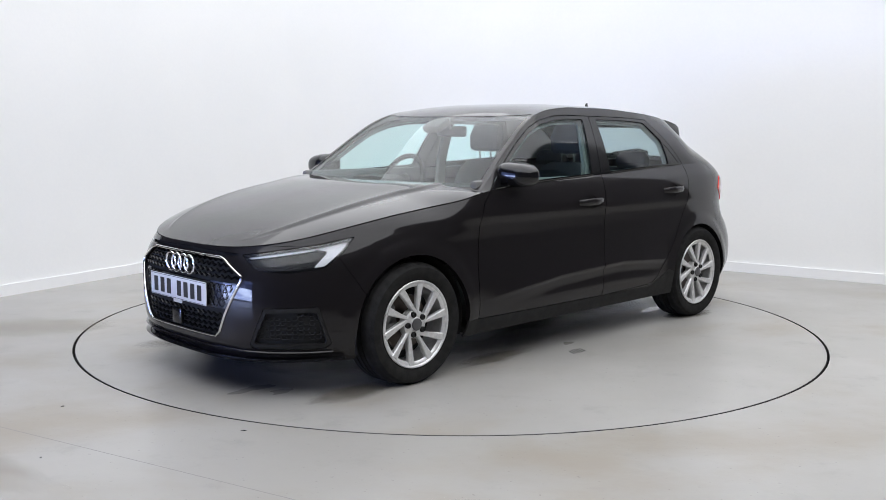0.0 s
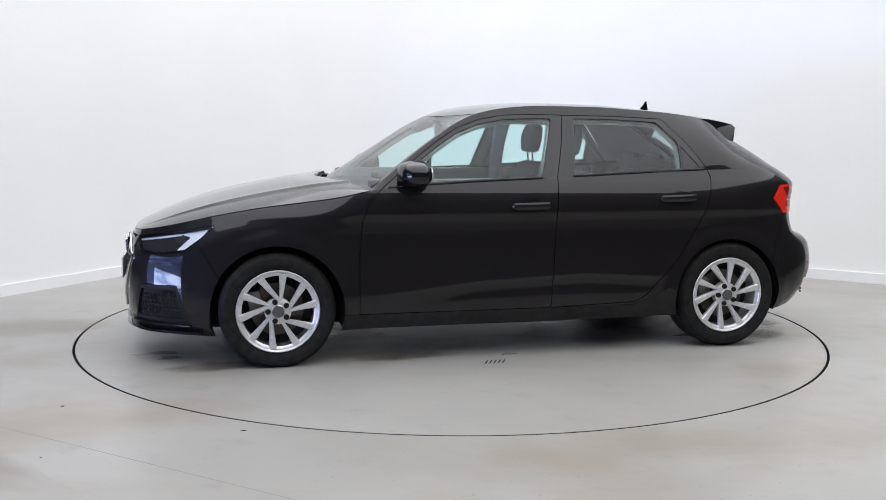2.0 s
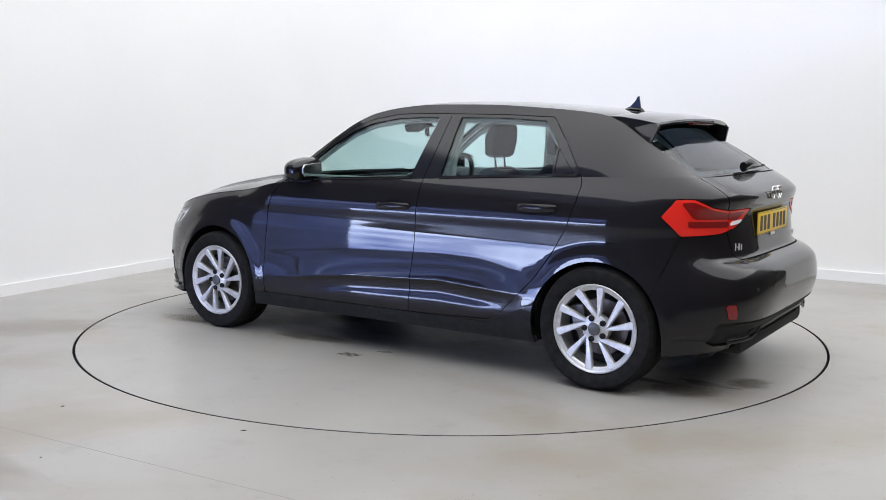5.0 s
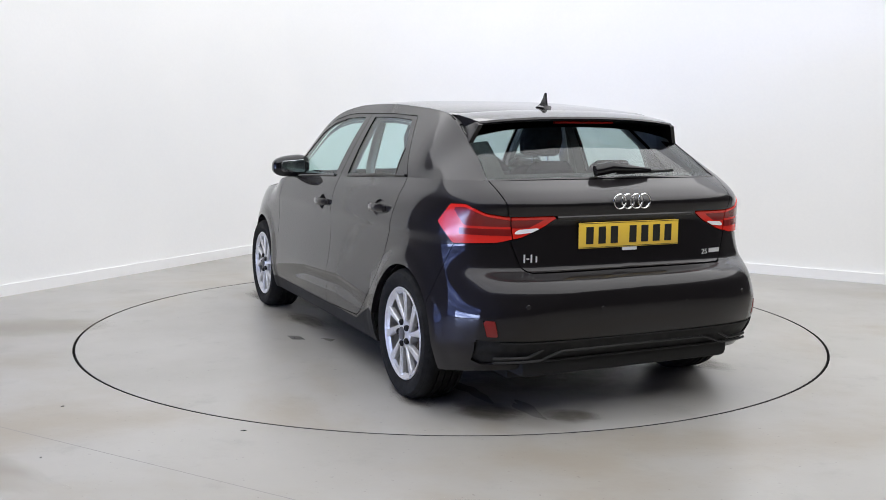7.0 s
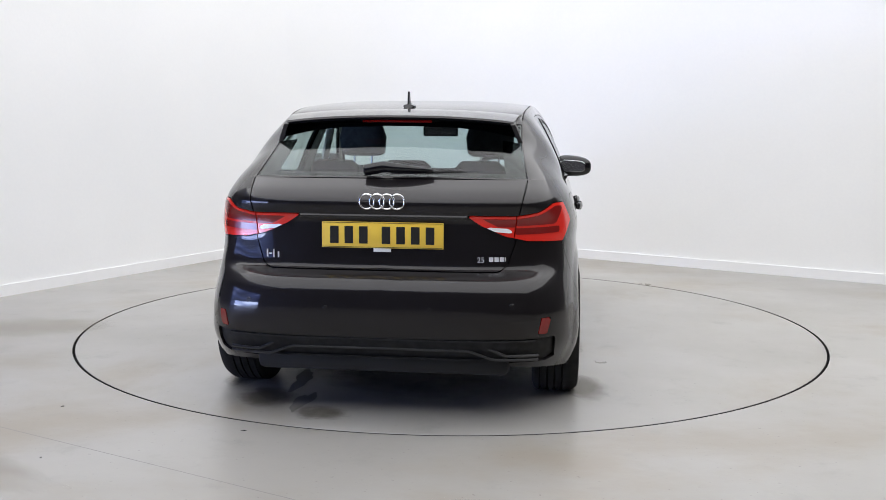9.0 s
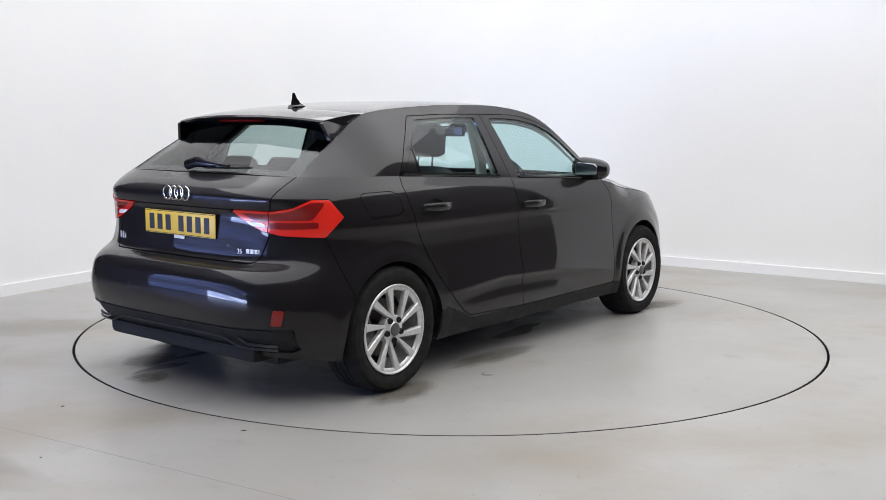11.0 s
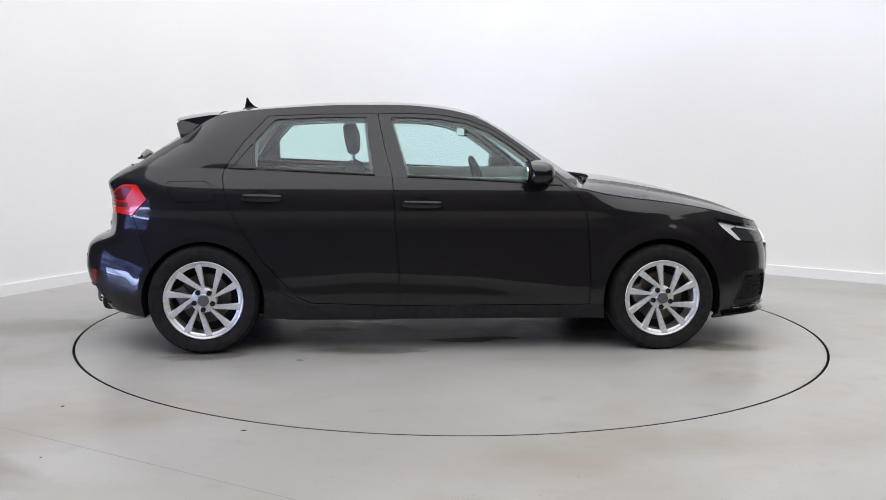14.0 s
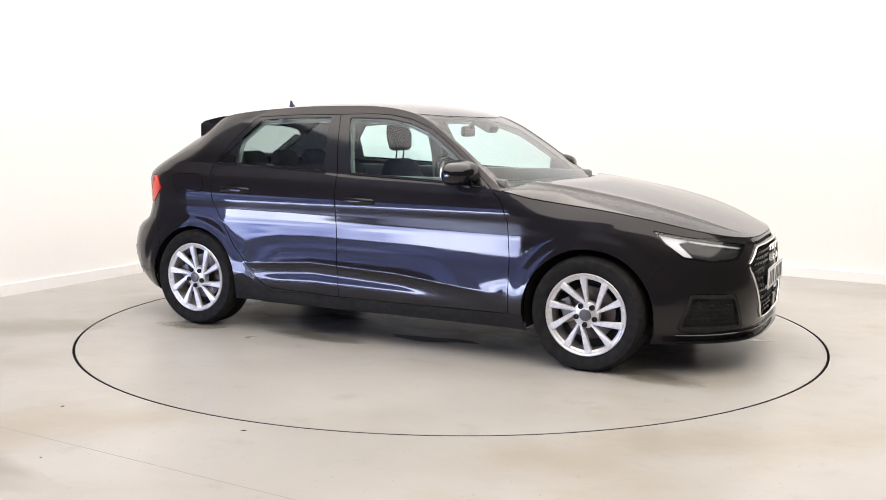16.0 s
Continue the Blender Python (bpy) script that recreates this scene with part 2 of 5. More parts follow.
def wall_line(r=1.0, n=14):
    da, db = (W_A - W_CORNER).normalized(), (W_B - W_CORNER).normalized()
    half = da.angle(db) / 2
    t = r / math.tan(half)
    centre = W_CORNER + (da + db).normalized() * r / math.sin(half)
    p0, p1 = W_CORNER + da * t - centre, W_CORNER + db * t - centre
    pts = [W_A]
    for i in range(n + 1):
        v = p0.lerp(p1, i / n)
        pts.append(centre + v.normalized() * r)
    return pts + [W_B]


def wall_strip(bm, line, z0, z1, near, far):
    """An upright band of some thickness along a plan line; near and far: offsets into the room."""
    cols = []
    for i, p in enumerate(line):
        d = (line[min(i + 1, len(line) - 1)] - line[max(i - 1, 0)]).normalized()
        n = Vector((d.y, -d.x))
        a, b = p + n * near, p + n * far
        cols.append([bm.verts.new((a.x, a.y, z0)), bm.verts.new((a.x, a.y, z1)), bm.verts.new((b.x, b.y, z1)), bm.verts.new((b.x, b.y, z0))])
    for q, w in zip(cols, cols[1:]):
        for k in range(4):
            bm.faces.new((q[k], q[(k + 1) % 4], w[(k + 1) % 4], w[k]))
    bm.faces.new(cols[0])
    bm.faces.new(cols[-1][::-1])
    bmesh.ops.recalc_face_normals(bm, faces=bm.faces)
    return bm


LINE = wall_line()
tagged(part("wall_back", wall_strip(bmesh.new(), LINE, 0, CEIL, 0.0, -0.15), M_WALL, None), "plain white painted studio wall with a rounded corner", "wall", kind="structure")
tagged(part("baseboard", wall_strip(bmesh.new(), LINE, 0, 0.085, 0.014, 0.0), M_SKIRT, None), "white painted skirting board along the wall", "baseboard", kind="structure")
bm = bmesh.new()
box(bm, 1.2, -1.0, CEIL + 0.05, 16.6, 15.4, 0.1)
tagged(part("ceiling", bm, M_CEIL, None, smooth=False), "plain white ceiling", "ceiling", kind="structure")
# dark hall behind the camera and beside it
for nm, a, b in (("wall_south", (-7.0, -8.6), (9.4, -8.6)), ("wall_north", (-6.8, 6.6), (9.4, 6.6)), ("wall_side", (9.4, 6.6), (9.4, -8.6)), ("wall_east", (8.5, -1.5), (9.2, -8.4))):
    bm = wall_strip(bmesh.new(), [Vector(a), Vector(b)], 0, CEIL, 0.0, -0.12)
    tagged(part(nm, bm, M_DARK, None, smooth=False), "dark hall wall beyond the white studio walls", "wall", kind="structure")
# glazed daylight bay on the hall's west side
bm = bmesh.new()
for a, b, z0, z1 in ((-8.6, -1.475, 0, 0.06), (-8.6, -1.475, 1.95, CEIL), (-8.6, -7.6, 0.06, 1.95), (-1.475, 6.6, 0.0, CEIL)):
    box(bm, -6.85, (a + b) / 2, (z0 + z1) / 2, 0.12, b - a, z1 - z0)
tagged(part("wall_west", bm, M_DARK, None, smooth=False), "dark hall wall with a row of windows", "wall", kind="structure")
window = tagged(new("window_1"), "low daylight opening glazed in two rows of panes", "window", kind="structure")
for k in range(5):
    y0 = -7.6 + 1.225 * k
    for nm, zz, hh in (("low_pane", 0.37, 0.62), ("pane", 1.31, 1.24)):
        bm = bmesh.new()
        box(bm, -6.83, y0 + 0.6125, zz, 0.02, 1.217, hh - 0.02)
        part(nm, bm, M_GROUNDLIGHT if nm == "low_pane" and k < 4 else M_SKY, window, smooth=False)

# round plate of the turntable
turntable = tagged(new("turntable"), "round floor-flush turntable plate of grey resin-coated concrete", "turntable")
bm = bmesh.new()
lathe(bm, [(0.001, 0.0), (1.0, 0.0), (RING - 0.010, 0.0), (RING - 0.007, -0.003), (RING - 0.007, -0.05), (0.001, -0.05)], 160, axis="Z")
part("plate", bm, M_FLOOR, turntable)

# two added rings whose near-black colour stands for shade inside the gap
gap_ring = lathe(bmesh.new(), [(RING - 0.0085, -0.0015), (RING - 0.0055, -0.0025), (RING - 0.0055, -0.052), (RING - 0.0085, -0.052)], 160, axis="Z", closed=True)
part("gap_shade_ring", gap_ring, M_SHADOW, turntable, "near-black ring round the plate's edge, the gap's shade in its colour")
pit_ring = lathe(bmesh.new(), [(RING + 0.0055, -0.0015), (RING + 0.0095, -0.0012), (RING + 0.0095, -0.055), (RING + 0.0055, -0.055)], 160, axis="Z", closed=True)
tagged(part("pit_shade_ring", pit_ring, M_SHADOW, None), "near-black ring round the turntable opening, the gap's shade in its colour", "floor", kind="structure")
for k in range(5):
    bm = bmesh.new()
    box(bm, 0, 0, 0.0006, 0.007, 0.075, 0.0012)
    part("vent_slot", bm, M_SHADOW, turntable, "dark slot in the plate", pose(-0.05 + 0.024 * k, 1.015, 0, 0, 0, -25), smooth=False)


def patch_of(cx, cy, sx, sy, seed):
    """A thin irregular film on the floor."""
    rnd = random.Random(seed)
    ph = [rnd.uniform(0, math.tau) for _ in range(4)]
    bm = bmesh.new()
    rim_ = []
    for k in range(40):
        a = k * math.tau / 40
        r = 1 + 0.25 * math.sin(2 * a + ph[0]) + 0.18 * math.sin(3 * a + ph[1]) + 0.10 * math.sin(7 * a + ph[2])
        rim_.append(bm.verts.new((cx + sx * r * math.cos(a), cy + sy * r * math.sin(a), 0.0008)))
    mid_ = bm.verts.new((cx, cy, 0.0012))
    for k in range(40):
        bm.faces.new((mid_, rim_[k], rim_[(k + 1) % 40]))
    return bm


for cx, cy, sx_, sy_, sd in ((-1.46, 0.58, 0.17, 0.045, 1), (0.09, -0.45, 0.26, 0.06, 2), (-0.86, -0.12, 0.24, 0.07, 3), (1.78, 0.45, 0.10, 0.045, 4), (1.70, 0.58, 0.07, 0.03, 6),
                             (-1.84, 0.48, 0.16, 0.035, 5), (-0.50, 0.10, 0.15, 0.05, 7)):
    part("damp_patch", patch_of(cx, cy, sx_, sy_, sd), M_WET, turntable, "small damp patch")


def dirt_shade_material(name, colour, rough, strength):
    """Dried dirt, resin stains and under-car shade that thin out unevenly from their middle to nothing."""
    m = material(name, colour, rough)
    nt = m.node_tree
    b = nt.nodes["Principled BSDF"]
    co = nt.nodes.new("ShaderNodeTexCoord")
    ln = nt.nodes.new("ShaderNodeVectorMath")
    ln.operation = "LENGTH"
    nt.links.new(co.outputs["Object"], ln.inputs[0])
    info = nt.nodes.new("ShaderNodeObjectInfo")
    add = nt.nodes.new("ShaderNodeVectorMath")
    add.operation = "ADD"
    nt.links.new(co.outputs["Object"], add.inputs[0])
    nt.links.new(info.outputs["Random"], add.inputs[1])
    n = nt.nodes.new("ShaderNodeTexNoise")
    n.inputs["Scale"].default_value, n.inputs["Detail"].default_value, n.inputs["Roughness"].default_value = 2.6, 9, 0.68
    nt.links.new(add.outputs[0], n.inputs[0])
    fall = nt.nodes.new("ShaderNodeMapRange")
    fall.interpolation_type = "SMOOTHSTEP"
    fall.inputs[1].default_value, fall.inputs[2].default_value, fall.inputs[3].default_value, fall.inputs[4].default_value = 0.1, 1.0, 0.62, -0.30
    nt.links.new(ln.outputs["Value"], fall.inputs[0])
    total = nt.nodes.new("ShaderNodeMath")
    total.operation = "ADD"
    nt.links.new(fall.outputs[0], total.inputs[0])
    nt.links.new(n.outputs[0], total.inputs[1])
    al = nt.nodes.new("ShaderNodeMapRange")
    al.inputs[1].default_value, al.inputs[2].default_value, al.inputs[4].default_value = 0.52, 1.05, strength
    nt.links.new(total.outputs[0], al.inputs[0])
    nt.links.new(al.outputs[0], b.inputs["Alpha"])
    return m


M_DIRT = dirt_shade_material("dried_tyre_dirt", (0.13, 0.110, 0.080), 0.38, 0.5)
M_GRIME_SHADE = dirt_shade_material("undercar_grime_shade", (0.16, 0.145, 0.115), 0.35, 0.55)
M_YELLOW_STAIN = dirt_shade_material("yellowed_resin", (0.35, 0.305, 0.225), 0.33, 0.3)


def stain(name, x, y, sx_, sy_, turn_, mat, parent, label, lift=0.0022):
    bm = bmesh.new()
    bmesh.ops.create_circle(bm, cap_ends=True, segments=40, radius=1.0)
    ob = part(name, bm, mat, parent, label, smooth=False)
    ob.matrix_basis = pose(x, y, lift, 0, 0, turn_) @ Matrix.Diagonal((sx_, sy_, 1, 1))
    return ob


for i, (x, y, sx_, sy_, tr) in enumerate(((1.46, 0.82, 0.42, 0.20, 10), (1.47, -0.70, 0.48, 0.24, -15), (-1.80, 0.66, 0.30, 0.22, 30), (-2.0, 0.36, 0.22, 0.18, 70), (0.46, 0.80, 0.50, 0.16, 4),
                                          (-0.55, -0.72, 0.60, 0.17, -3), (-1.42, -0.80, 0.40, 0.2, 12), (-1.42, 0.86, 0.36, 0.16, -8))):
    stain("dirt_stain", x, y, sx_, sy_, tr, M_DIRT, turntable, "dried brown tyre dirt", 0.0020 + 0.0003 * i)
# grime over the car's footprint, with the shade under the car painted in
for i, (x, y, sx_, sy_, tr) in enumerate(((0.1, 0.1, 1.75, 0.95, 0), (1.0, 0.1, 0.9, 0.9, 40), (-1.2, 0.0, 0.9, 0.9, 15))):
    stain("grime_film", x, y, sx_, sy_, tr, M_GRIME_SHADE, turntable, "thin grey-brown grime with painted shade under the car", 0.0013 + 0.0002 * i)
for i, (x, y, sx_, sy_, tr) in enumerate(((-2.9, -1.6, 1.3, 0.45, -18), (-2.6, -0.2, 0.8, 0.5, 10), (-1.9, -2.6, 1.0, 0.28, -30), (-3.0, -0.9, 0.9, 0.22, 5), (2.9, -1.2, 0.9, 0.4, 35),
                                          (0.3, -3.1, 1.0, 0.22, -8))):
    tagged(stain("floor_stain", x, y, sx_, sy_, tr, M_YELLOW_STAIN, None, "", 0.0012 + 0.0002 * i), "faint yellowed stain in the resin floor", "stain", kind="structure")
# crumbs of grit lying on the floor
for x, y, length, tr in ((-1.73, -1.892, 0.016, 20), (-0.851, -2.214, 0.024, -4), (-1.544, -2.565, 0.009, 60)):
    bm = bmesh.new()
    tube(bm, [(-length / 2, 0, 0.0022), (0, 0.001, 0.0028), (length / 2, 0.001, 0.0022)], [0.001, 0.002, 0.0015], 6)
    crumb = part("grit_crumb", bm, M_SHADOW, None)
    crumb.matrix_basis = pose(x, y, -0.0008, 0, 0, tr)
    tagged(crumb, "tiny dark crumb of grit lying on the floor", "debris", group="grit on the floor")
# a saw-cut joint across the floor
bm = bmesh.new()
ja, jb = Vector((-3.35, -1.36, 0)), Vector((-0.2, -3.134, 0))
d_ = (jb - ja).normalized()
n_ = Vector((-d_.y, d_.x, 0)) * 0.0025
bm.faces.new([bm.verts.new(p + Vector((0, 0, 0.0006))) for p in (ja - n_, jb - n_, jb + n_, ja + n_)])
tagged(part("floor_joint", bm, material("joint_filler", (0.26, 0.255, 0.245), 0.6), None, smooth=False), "thin saw-cut joint in the floor", "floor", kind="structure")

# ---- the car: x forward, y to its left, z up, origin on the ground between the axles ----
car = tagged(new("hatchback_car"), "small five-door hatchback in dark metallic paint with silver alloy wheels", "car")
FRONT_AXLE, REAR_AXLE, HUB_Z = 1.2815, -1.2815, 0.297


def curve(knots, soft=0.0):
    """A smooth function through (x, value) knots."""
    xs, ys = np.array([k[0] for k in knots], float), np.array([k[1] for k in knots], float)
    order = np.argsort(xs)
    xs, ys = xs[order], ys[order]
    h, d = np.diff(xs), np.diff(ys) / np.diff(xs)
    m = np.zeros(len(xs))
    m[0], m[-1] = d[0], d[-1]
    for i in range(1, len(xs) - 1):
        if d[i - 1] * d[i] > 0:
            w1, w2 = 2 * h[i] + h[i - 1], h[i] + 2 * h[i - 1]
            m[i] = (w1 + w2) / (w1 / d[i - 1] + w2 / d[i])
    gx = np.linspace(xs[0], xs[-1], 801)
    i = np.clip(np.searchsorted(xs, gx) - 1, 0, len(h) - 1)
    t = (gx - xs[i]) / h[i]
    gy = ((2 * t**3 - 3 * t**2 + 1) * ys[i] + (t**3 - 2 * t**2 + t) * h[i] * m[i]
          + (-2 * t**3 + 3 * t**2) * ys[i + 1] + (t**3 - t**2) * h[i] * m[i + 1])
    if soft:
        s = max(soft / (gx[1] - gx[0]), 0.5)
        k = np.exp(-0.5 * (np.arange(-int(3 * s), int(3 * s) + 1) / s) ** 2)
        pad = len(k) // 2
        lo = gy[0] + (gy[1] - gy[0]) * np.arange(-pad, 0)
        hi = gy[-1] + (gy[-1] - gy[-2]) * np.arange(1, pad + 1)
        gy = np.convolve(np.concatenate([lo, gy, hi]), k / k.sum(), "valid")
    return lambda x: np.interp(x, gx, gy)


# section curves of the lower body, by height
NOSE_X = curve([(0.15, 2.03), (0.20, 2.06), (0.27, 2.08), (0.40, 2.09), (0.53, 2.082), (0.60, 2.066), (0.66, 2.04), (0.70, 2.02), (0.95, 1.99)], 0.015)
TAIL_X = curve([(0.15, -1.80), (0.25, -1.895), (0.34, -1.965), (0.48, -2.005), (0.57, -1.995), (0.62, -1.95), (0.655, -1.872), (0.74, -1.862), (0.85, -1.852),
                (0.90, -1.868), (0.93, -1.872), (0.97, -1.835), (1.03, -1.735)], 0.008)
TAIL_CORNER = curve([(0.15, -1.80), (0.25, -1.895), (0.34, -1.962), (0.48, -1.990), (0.57, -1.968), (0.65, -1.928), (0.74, -1.894), (0.85, -1.868), (0.93, -1.862), (0.97, -1.832), (1.03, -1.735)], 0.02)
WIDTH = curve([(0.15, 0.800), (0.19, 0.825), (0.25, 0.846), (0.345, 0.860), (0.40, 0.857), (0.49, 0.849), (0.55, 0.843), (0.62, 0.8380), (0.70, 0.8345),
               (0.75, 0.8345), (0.795, 0.8385), (0.83, 0.8355), (0.865, 0.829), (0.90, 0.820), (0.945, 0.804), (0.985, 0.782), (1.03, 0.757)], 0.008)
REAR_N = curve([(0.15, 5.0), (0.50, 4.8), (0.75, 4.2), (0.90, 4.7), (1.03, 5.4)], 0.05)
FRONT_C, REAR_C = 0.9, -0.9
TOP_Z = curve([(2.03, 0.680), (1.95, 0.699), (1.75, 0.750), (1.6, 0.788), (1.36, 0.832), (1.05, 0.870), (0.95, 0.886), (0.80, 0.918), (0.5, 0.943),
               (0.2, 0.960), (-0.17, 0.975), (-0.6, 0.995), (-1.13, 1.018), (-1.4, 1.022), (-1.74, 1.026)], 0.02)
LOW_Z = curve([(2.1, 0.165), (1.6, 0.165), (0.9, 0.185), (-0.9, 0.195), (-1.6, 0.205), (-1.8, 0.232), (-2.0, 0.262)], 0.03)


def quadrant(n=70):
    """Angles that step evenly along a squared-off quarter round."""
    f = np.linspace(0, math.pi / 2, 4001)
    x, y = 1.15 * np.cos(f) ** (2 / 3.4), 0.85 * np.sin(f) ** (2 / 3.4)
    s = np.concatenate([[0], np.cumsum(np.hypot(np.diff(x), np.diff(y)))])
    return np.interp(np.linspace(0, s[-1], n), s, f)


FI = quadrant()
SIDE_X = np.linspace(FRONT_C, REAR_C, 92)[1:-1]


def plan(z):
    """The outline at heights z (one per column), front centre to rear centre."""
    nq = len(FI)
    zf, zs, zr = z[:nq], z[nq:nq + len(SIDE_X)], z[nq + len(SIDE_X):]
    xf = FRONT_C + (NOSE_X(zf) - FRONT_C) * np.cos(FI) ** (2 / 3.2)
    yf = WIDTH(zf) * np.sin(FI) ** (2 / 3.2)
    fr = FI[::-1]
    n = REAR_N(zr)
    k = np.clip((np.sin(fr) ** (2 / n) - 0.72) / 0.23, 0, 1)
    k = k * k * (3 - 2 * k)
    tail = TAIL_X(zr) * (1 - k) + TAIL_CORNER(zr) * k       # the bumper's shelf dies out towards the corners
    xr = REAR_C - (REAR_C - tail) * np.cos(fr) ** (2 / n)
    yr = WIDTH(zr) * np.sin(fr) ** (2 / n)
    yf[0] = yr[-1] = 0
    x = np.concatenate([xf, SIDE_X, xr])
    y = np.concatenate([yf, WIDTH(zs), yr])
    # swage along the foot of the doors, sharp below and easing out above
    crest = np.interp(x, (-0.85, -0.4, 0.2, 0.75), (0.425, 0.455, 0.43, 0.37))
    rise = np.interp(x, (-0.92, -0.62, 0.35, 0.85), (0.0, 1.0, 0.9, 0.0))
    d = z - crest
    y = y + np.where(y > 0.6, rise * 0.011 * np.where(d > 0, np.exp(-d / 0.06), np.exp(-(d / 0.014) ** 2)), 0)
    y = y - np.where(y > 0.6, rise * 0.007 * np.exp(-((d + 0.06) / 0.035) ** 2), 0)
    # flared lips round the wheel openings
    for ax, reach in ((FRONT_AXLE, 0.435), (REAR_AXLE, 0.425)):
        k = np.clip((reach - np.hypot(x - ax, z - HUB_Z)) / 0.075, 0, 1)
        y = y + np.where(y > 0.6, 0.009 * k * k * (3 - 2 * k), 0)
    # the wings roll over towards the bonnet's shut line
    k = np.clip((x - 0.82) / 0.33, 0, 1)
    k = k * k * (3 - 2 * k)
    y = y - k * y / 0.84 * 0.060 * np.clip(1 - (TOP_Z(x) - z) / 0.17, 0, 1) ** 2
    return np.stack([x, y, z], 1)


COLS = 2 * len(FI) + len(SIDE_X)
ref = plan(np.full(COLS, 0.80))
z_top, z_low = TOP_Z(ref[:, 0]), LOW_Z(ref[:, 0])
ROWS = 96
LOWER = np.stack([plan(z_low + (z_top - z_low) * s) for s in np.linspace(0, 1, ROWS)], 0)   # rows, columns, xyz
TOP_EDGE = LOWER[-1]


class Sheet:
    """A triangle sheet with normals and two surface coordinates, which can be cut along curves."""

    def __init__(self, v, n, uv, f):
        self.v, self.n, self.uv, self.f = v, n, uv, f

    @staticmethod
    def grid(g, uv):
        r, c = g.shape[:2]
        i = np.arange(r * c).reshape(r, c)
        a, b, d, e = i[:-1, :-1].ravel(), i[:-1, 1:].ravel(), i[1:, 1:].ravel(), i[1:, :-1].ravel()
        f = np.concatenate([np.stack([a, b, d], 1), np.stack([a, d, e], 1)])
        v = g.reshape(-1, 3)
        area = np.cross(v[f[:, 1]] - v[f[:, 0]], v[f[:, 2]] - v[f[:, 0]])
        f = f[np.linalg.norm(area, axis=1) > 1e-9]
        fn = np.cross(v[f[:, 1]] - v[f[:, 0]], v[f[:, 2]] - v[f[:, 0]])
        n = np.zeros_like(v)
        for k in range(3):
            np.add.at(n, f[:, k], fn)
        n /= np.linalg.norm(n, axis=1)[:, None] + 1e-12
        # on the middle plane the normal has no sideways share
        mid = np.abs(v[:, 1]) < 1e-6
        n[mid, 1] = 0
        n /= np.linalg.norm(n, axis=1)[:, None] + 1e-12
        return Sheet(v, n, uv.reshape(-1, 2), f)

    def sub(self, f):
        used, inv = np.unique(f, return_inverse=True)
        return Sheet(self.v[used], self.n[used], self.uv[used], inv.reshape(-1, 3))

    def cut(self, g):
        """Split where g changes its sign: the part with g < 0, and the rest."""
        g = np.where(np.abs(g) < 1e-7, 1e-7, g)
        neg = (g < 0)[self.f].sum(1)
        ins, out = list(map(tuple, self.f[neg == 3])), list(map(tuple, self.f[neg == 0]))
        v, n, uv = list(self.v), list(self.n), list(self.uv)
        made = {}

        def mid(a, b):
            key = (a, b) if a < b else (b, a)
            if key not in made:
                t = g[a] / (g[a] - g[b])
                v.append(v[a] + (v[b] - v[a]) * t)
                nn = n[a] + (n[b] - n[a]) * t
                n.append(nn / (np.linalg.norm(nn) + 1e-12))
                uv.append(uv[a] + (uv[b] - uv[a]) * t)
                made[key] = len(v) - 1
            return made[key]

        for tri in self.f[(neg == 1) | (neg == 2)]:
            lone = (g[tri] < 0) if (g[tri] < 0).sum() == 1 else (g[tri] > 0)
            k = int(np.argmax(lone))
            a, b, c = int(tri[k]), int(tri[(k + 1) % 3]), int(tri[(k + 2) % 3])
            p, q = mid(a, b), mid(a, c)
            one, two = (ins, out) if g[a] < 0 else (out, ins)
            one.append((a, p, q))
            two += [(p, b, c), (p, c, q)]
        whole = Sheet(np.array(v), np.array(n), np.array(uv), None)
        return tuple(whole.sub(np.array(x, int).reshape(-1, 3)) for x in (ins, out))

    def panel(self, fn, gap=0.0035):
        """Cut a panel out, with a gap all round; fn gives the signed distance."""
        a, rest = self.cut(fn(self) + gap / 2)
        return a, rest.cut(fn(rest) - gap / 2)[1]

    def moved(self, d):
        return Sheet(self.v + self.n * d, self.n, self.uv, self.f)

    def flipped(self):
        s = np.array([1, -1, 1])
        return Sheet(self.v * s, self.n * s, self.uv, self.f[:, ::-1])

    def __add__(self, o):
        return Sheet(np.concatenate([self.v, o.v]), np.concatenate([self.n, o.n]), np.concatenate([self.uv, o.uv]), np.concatenate([self.f, o.f + len(self.v)]))

    def both(self):
        return self + self.flipped()


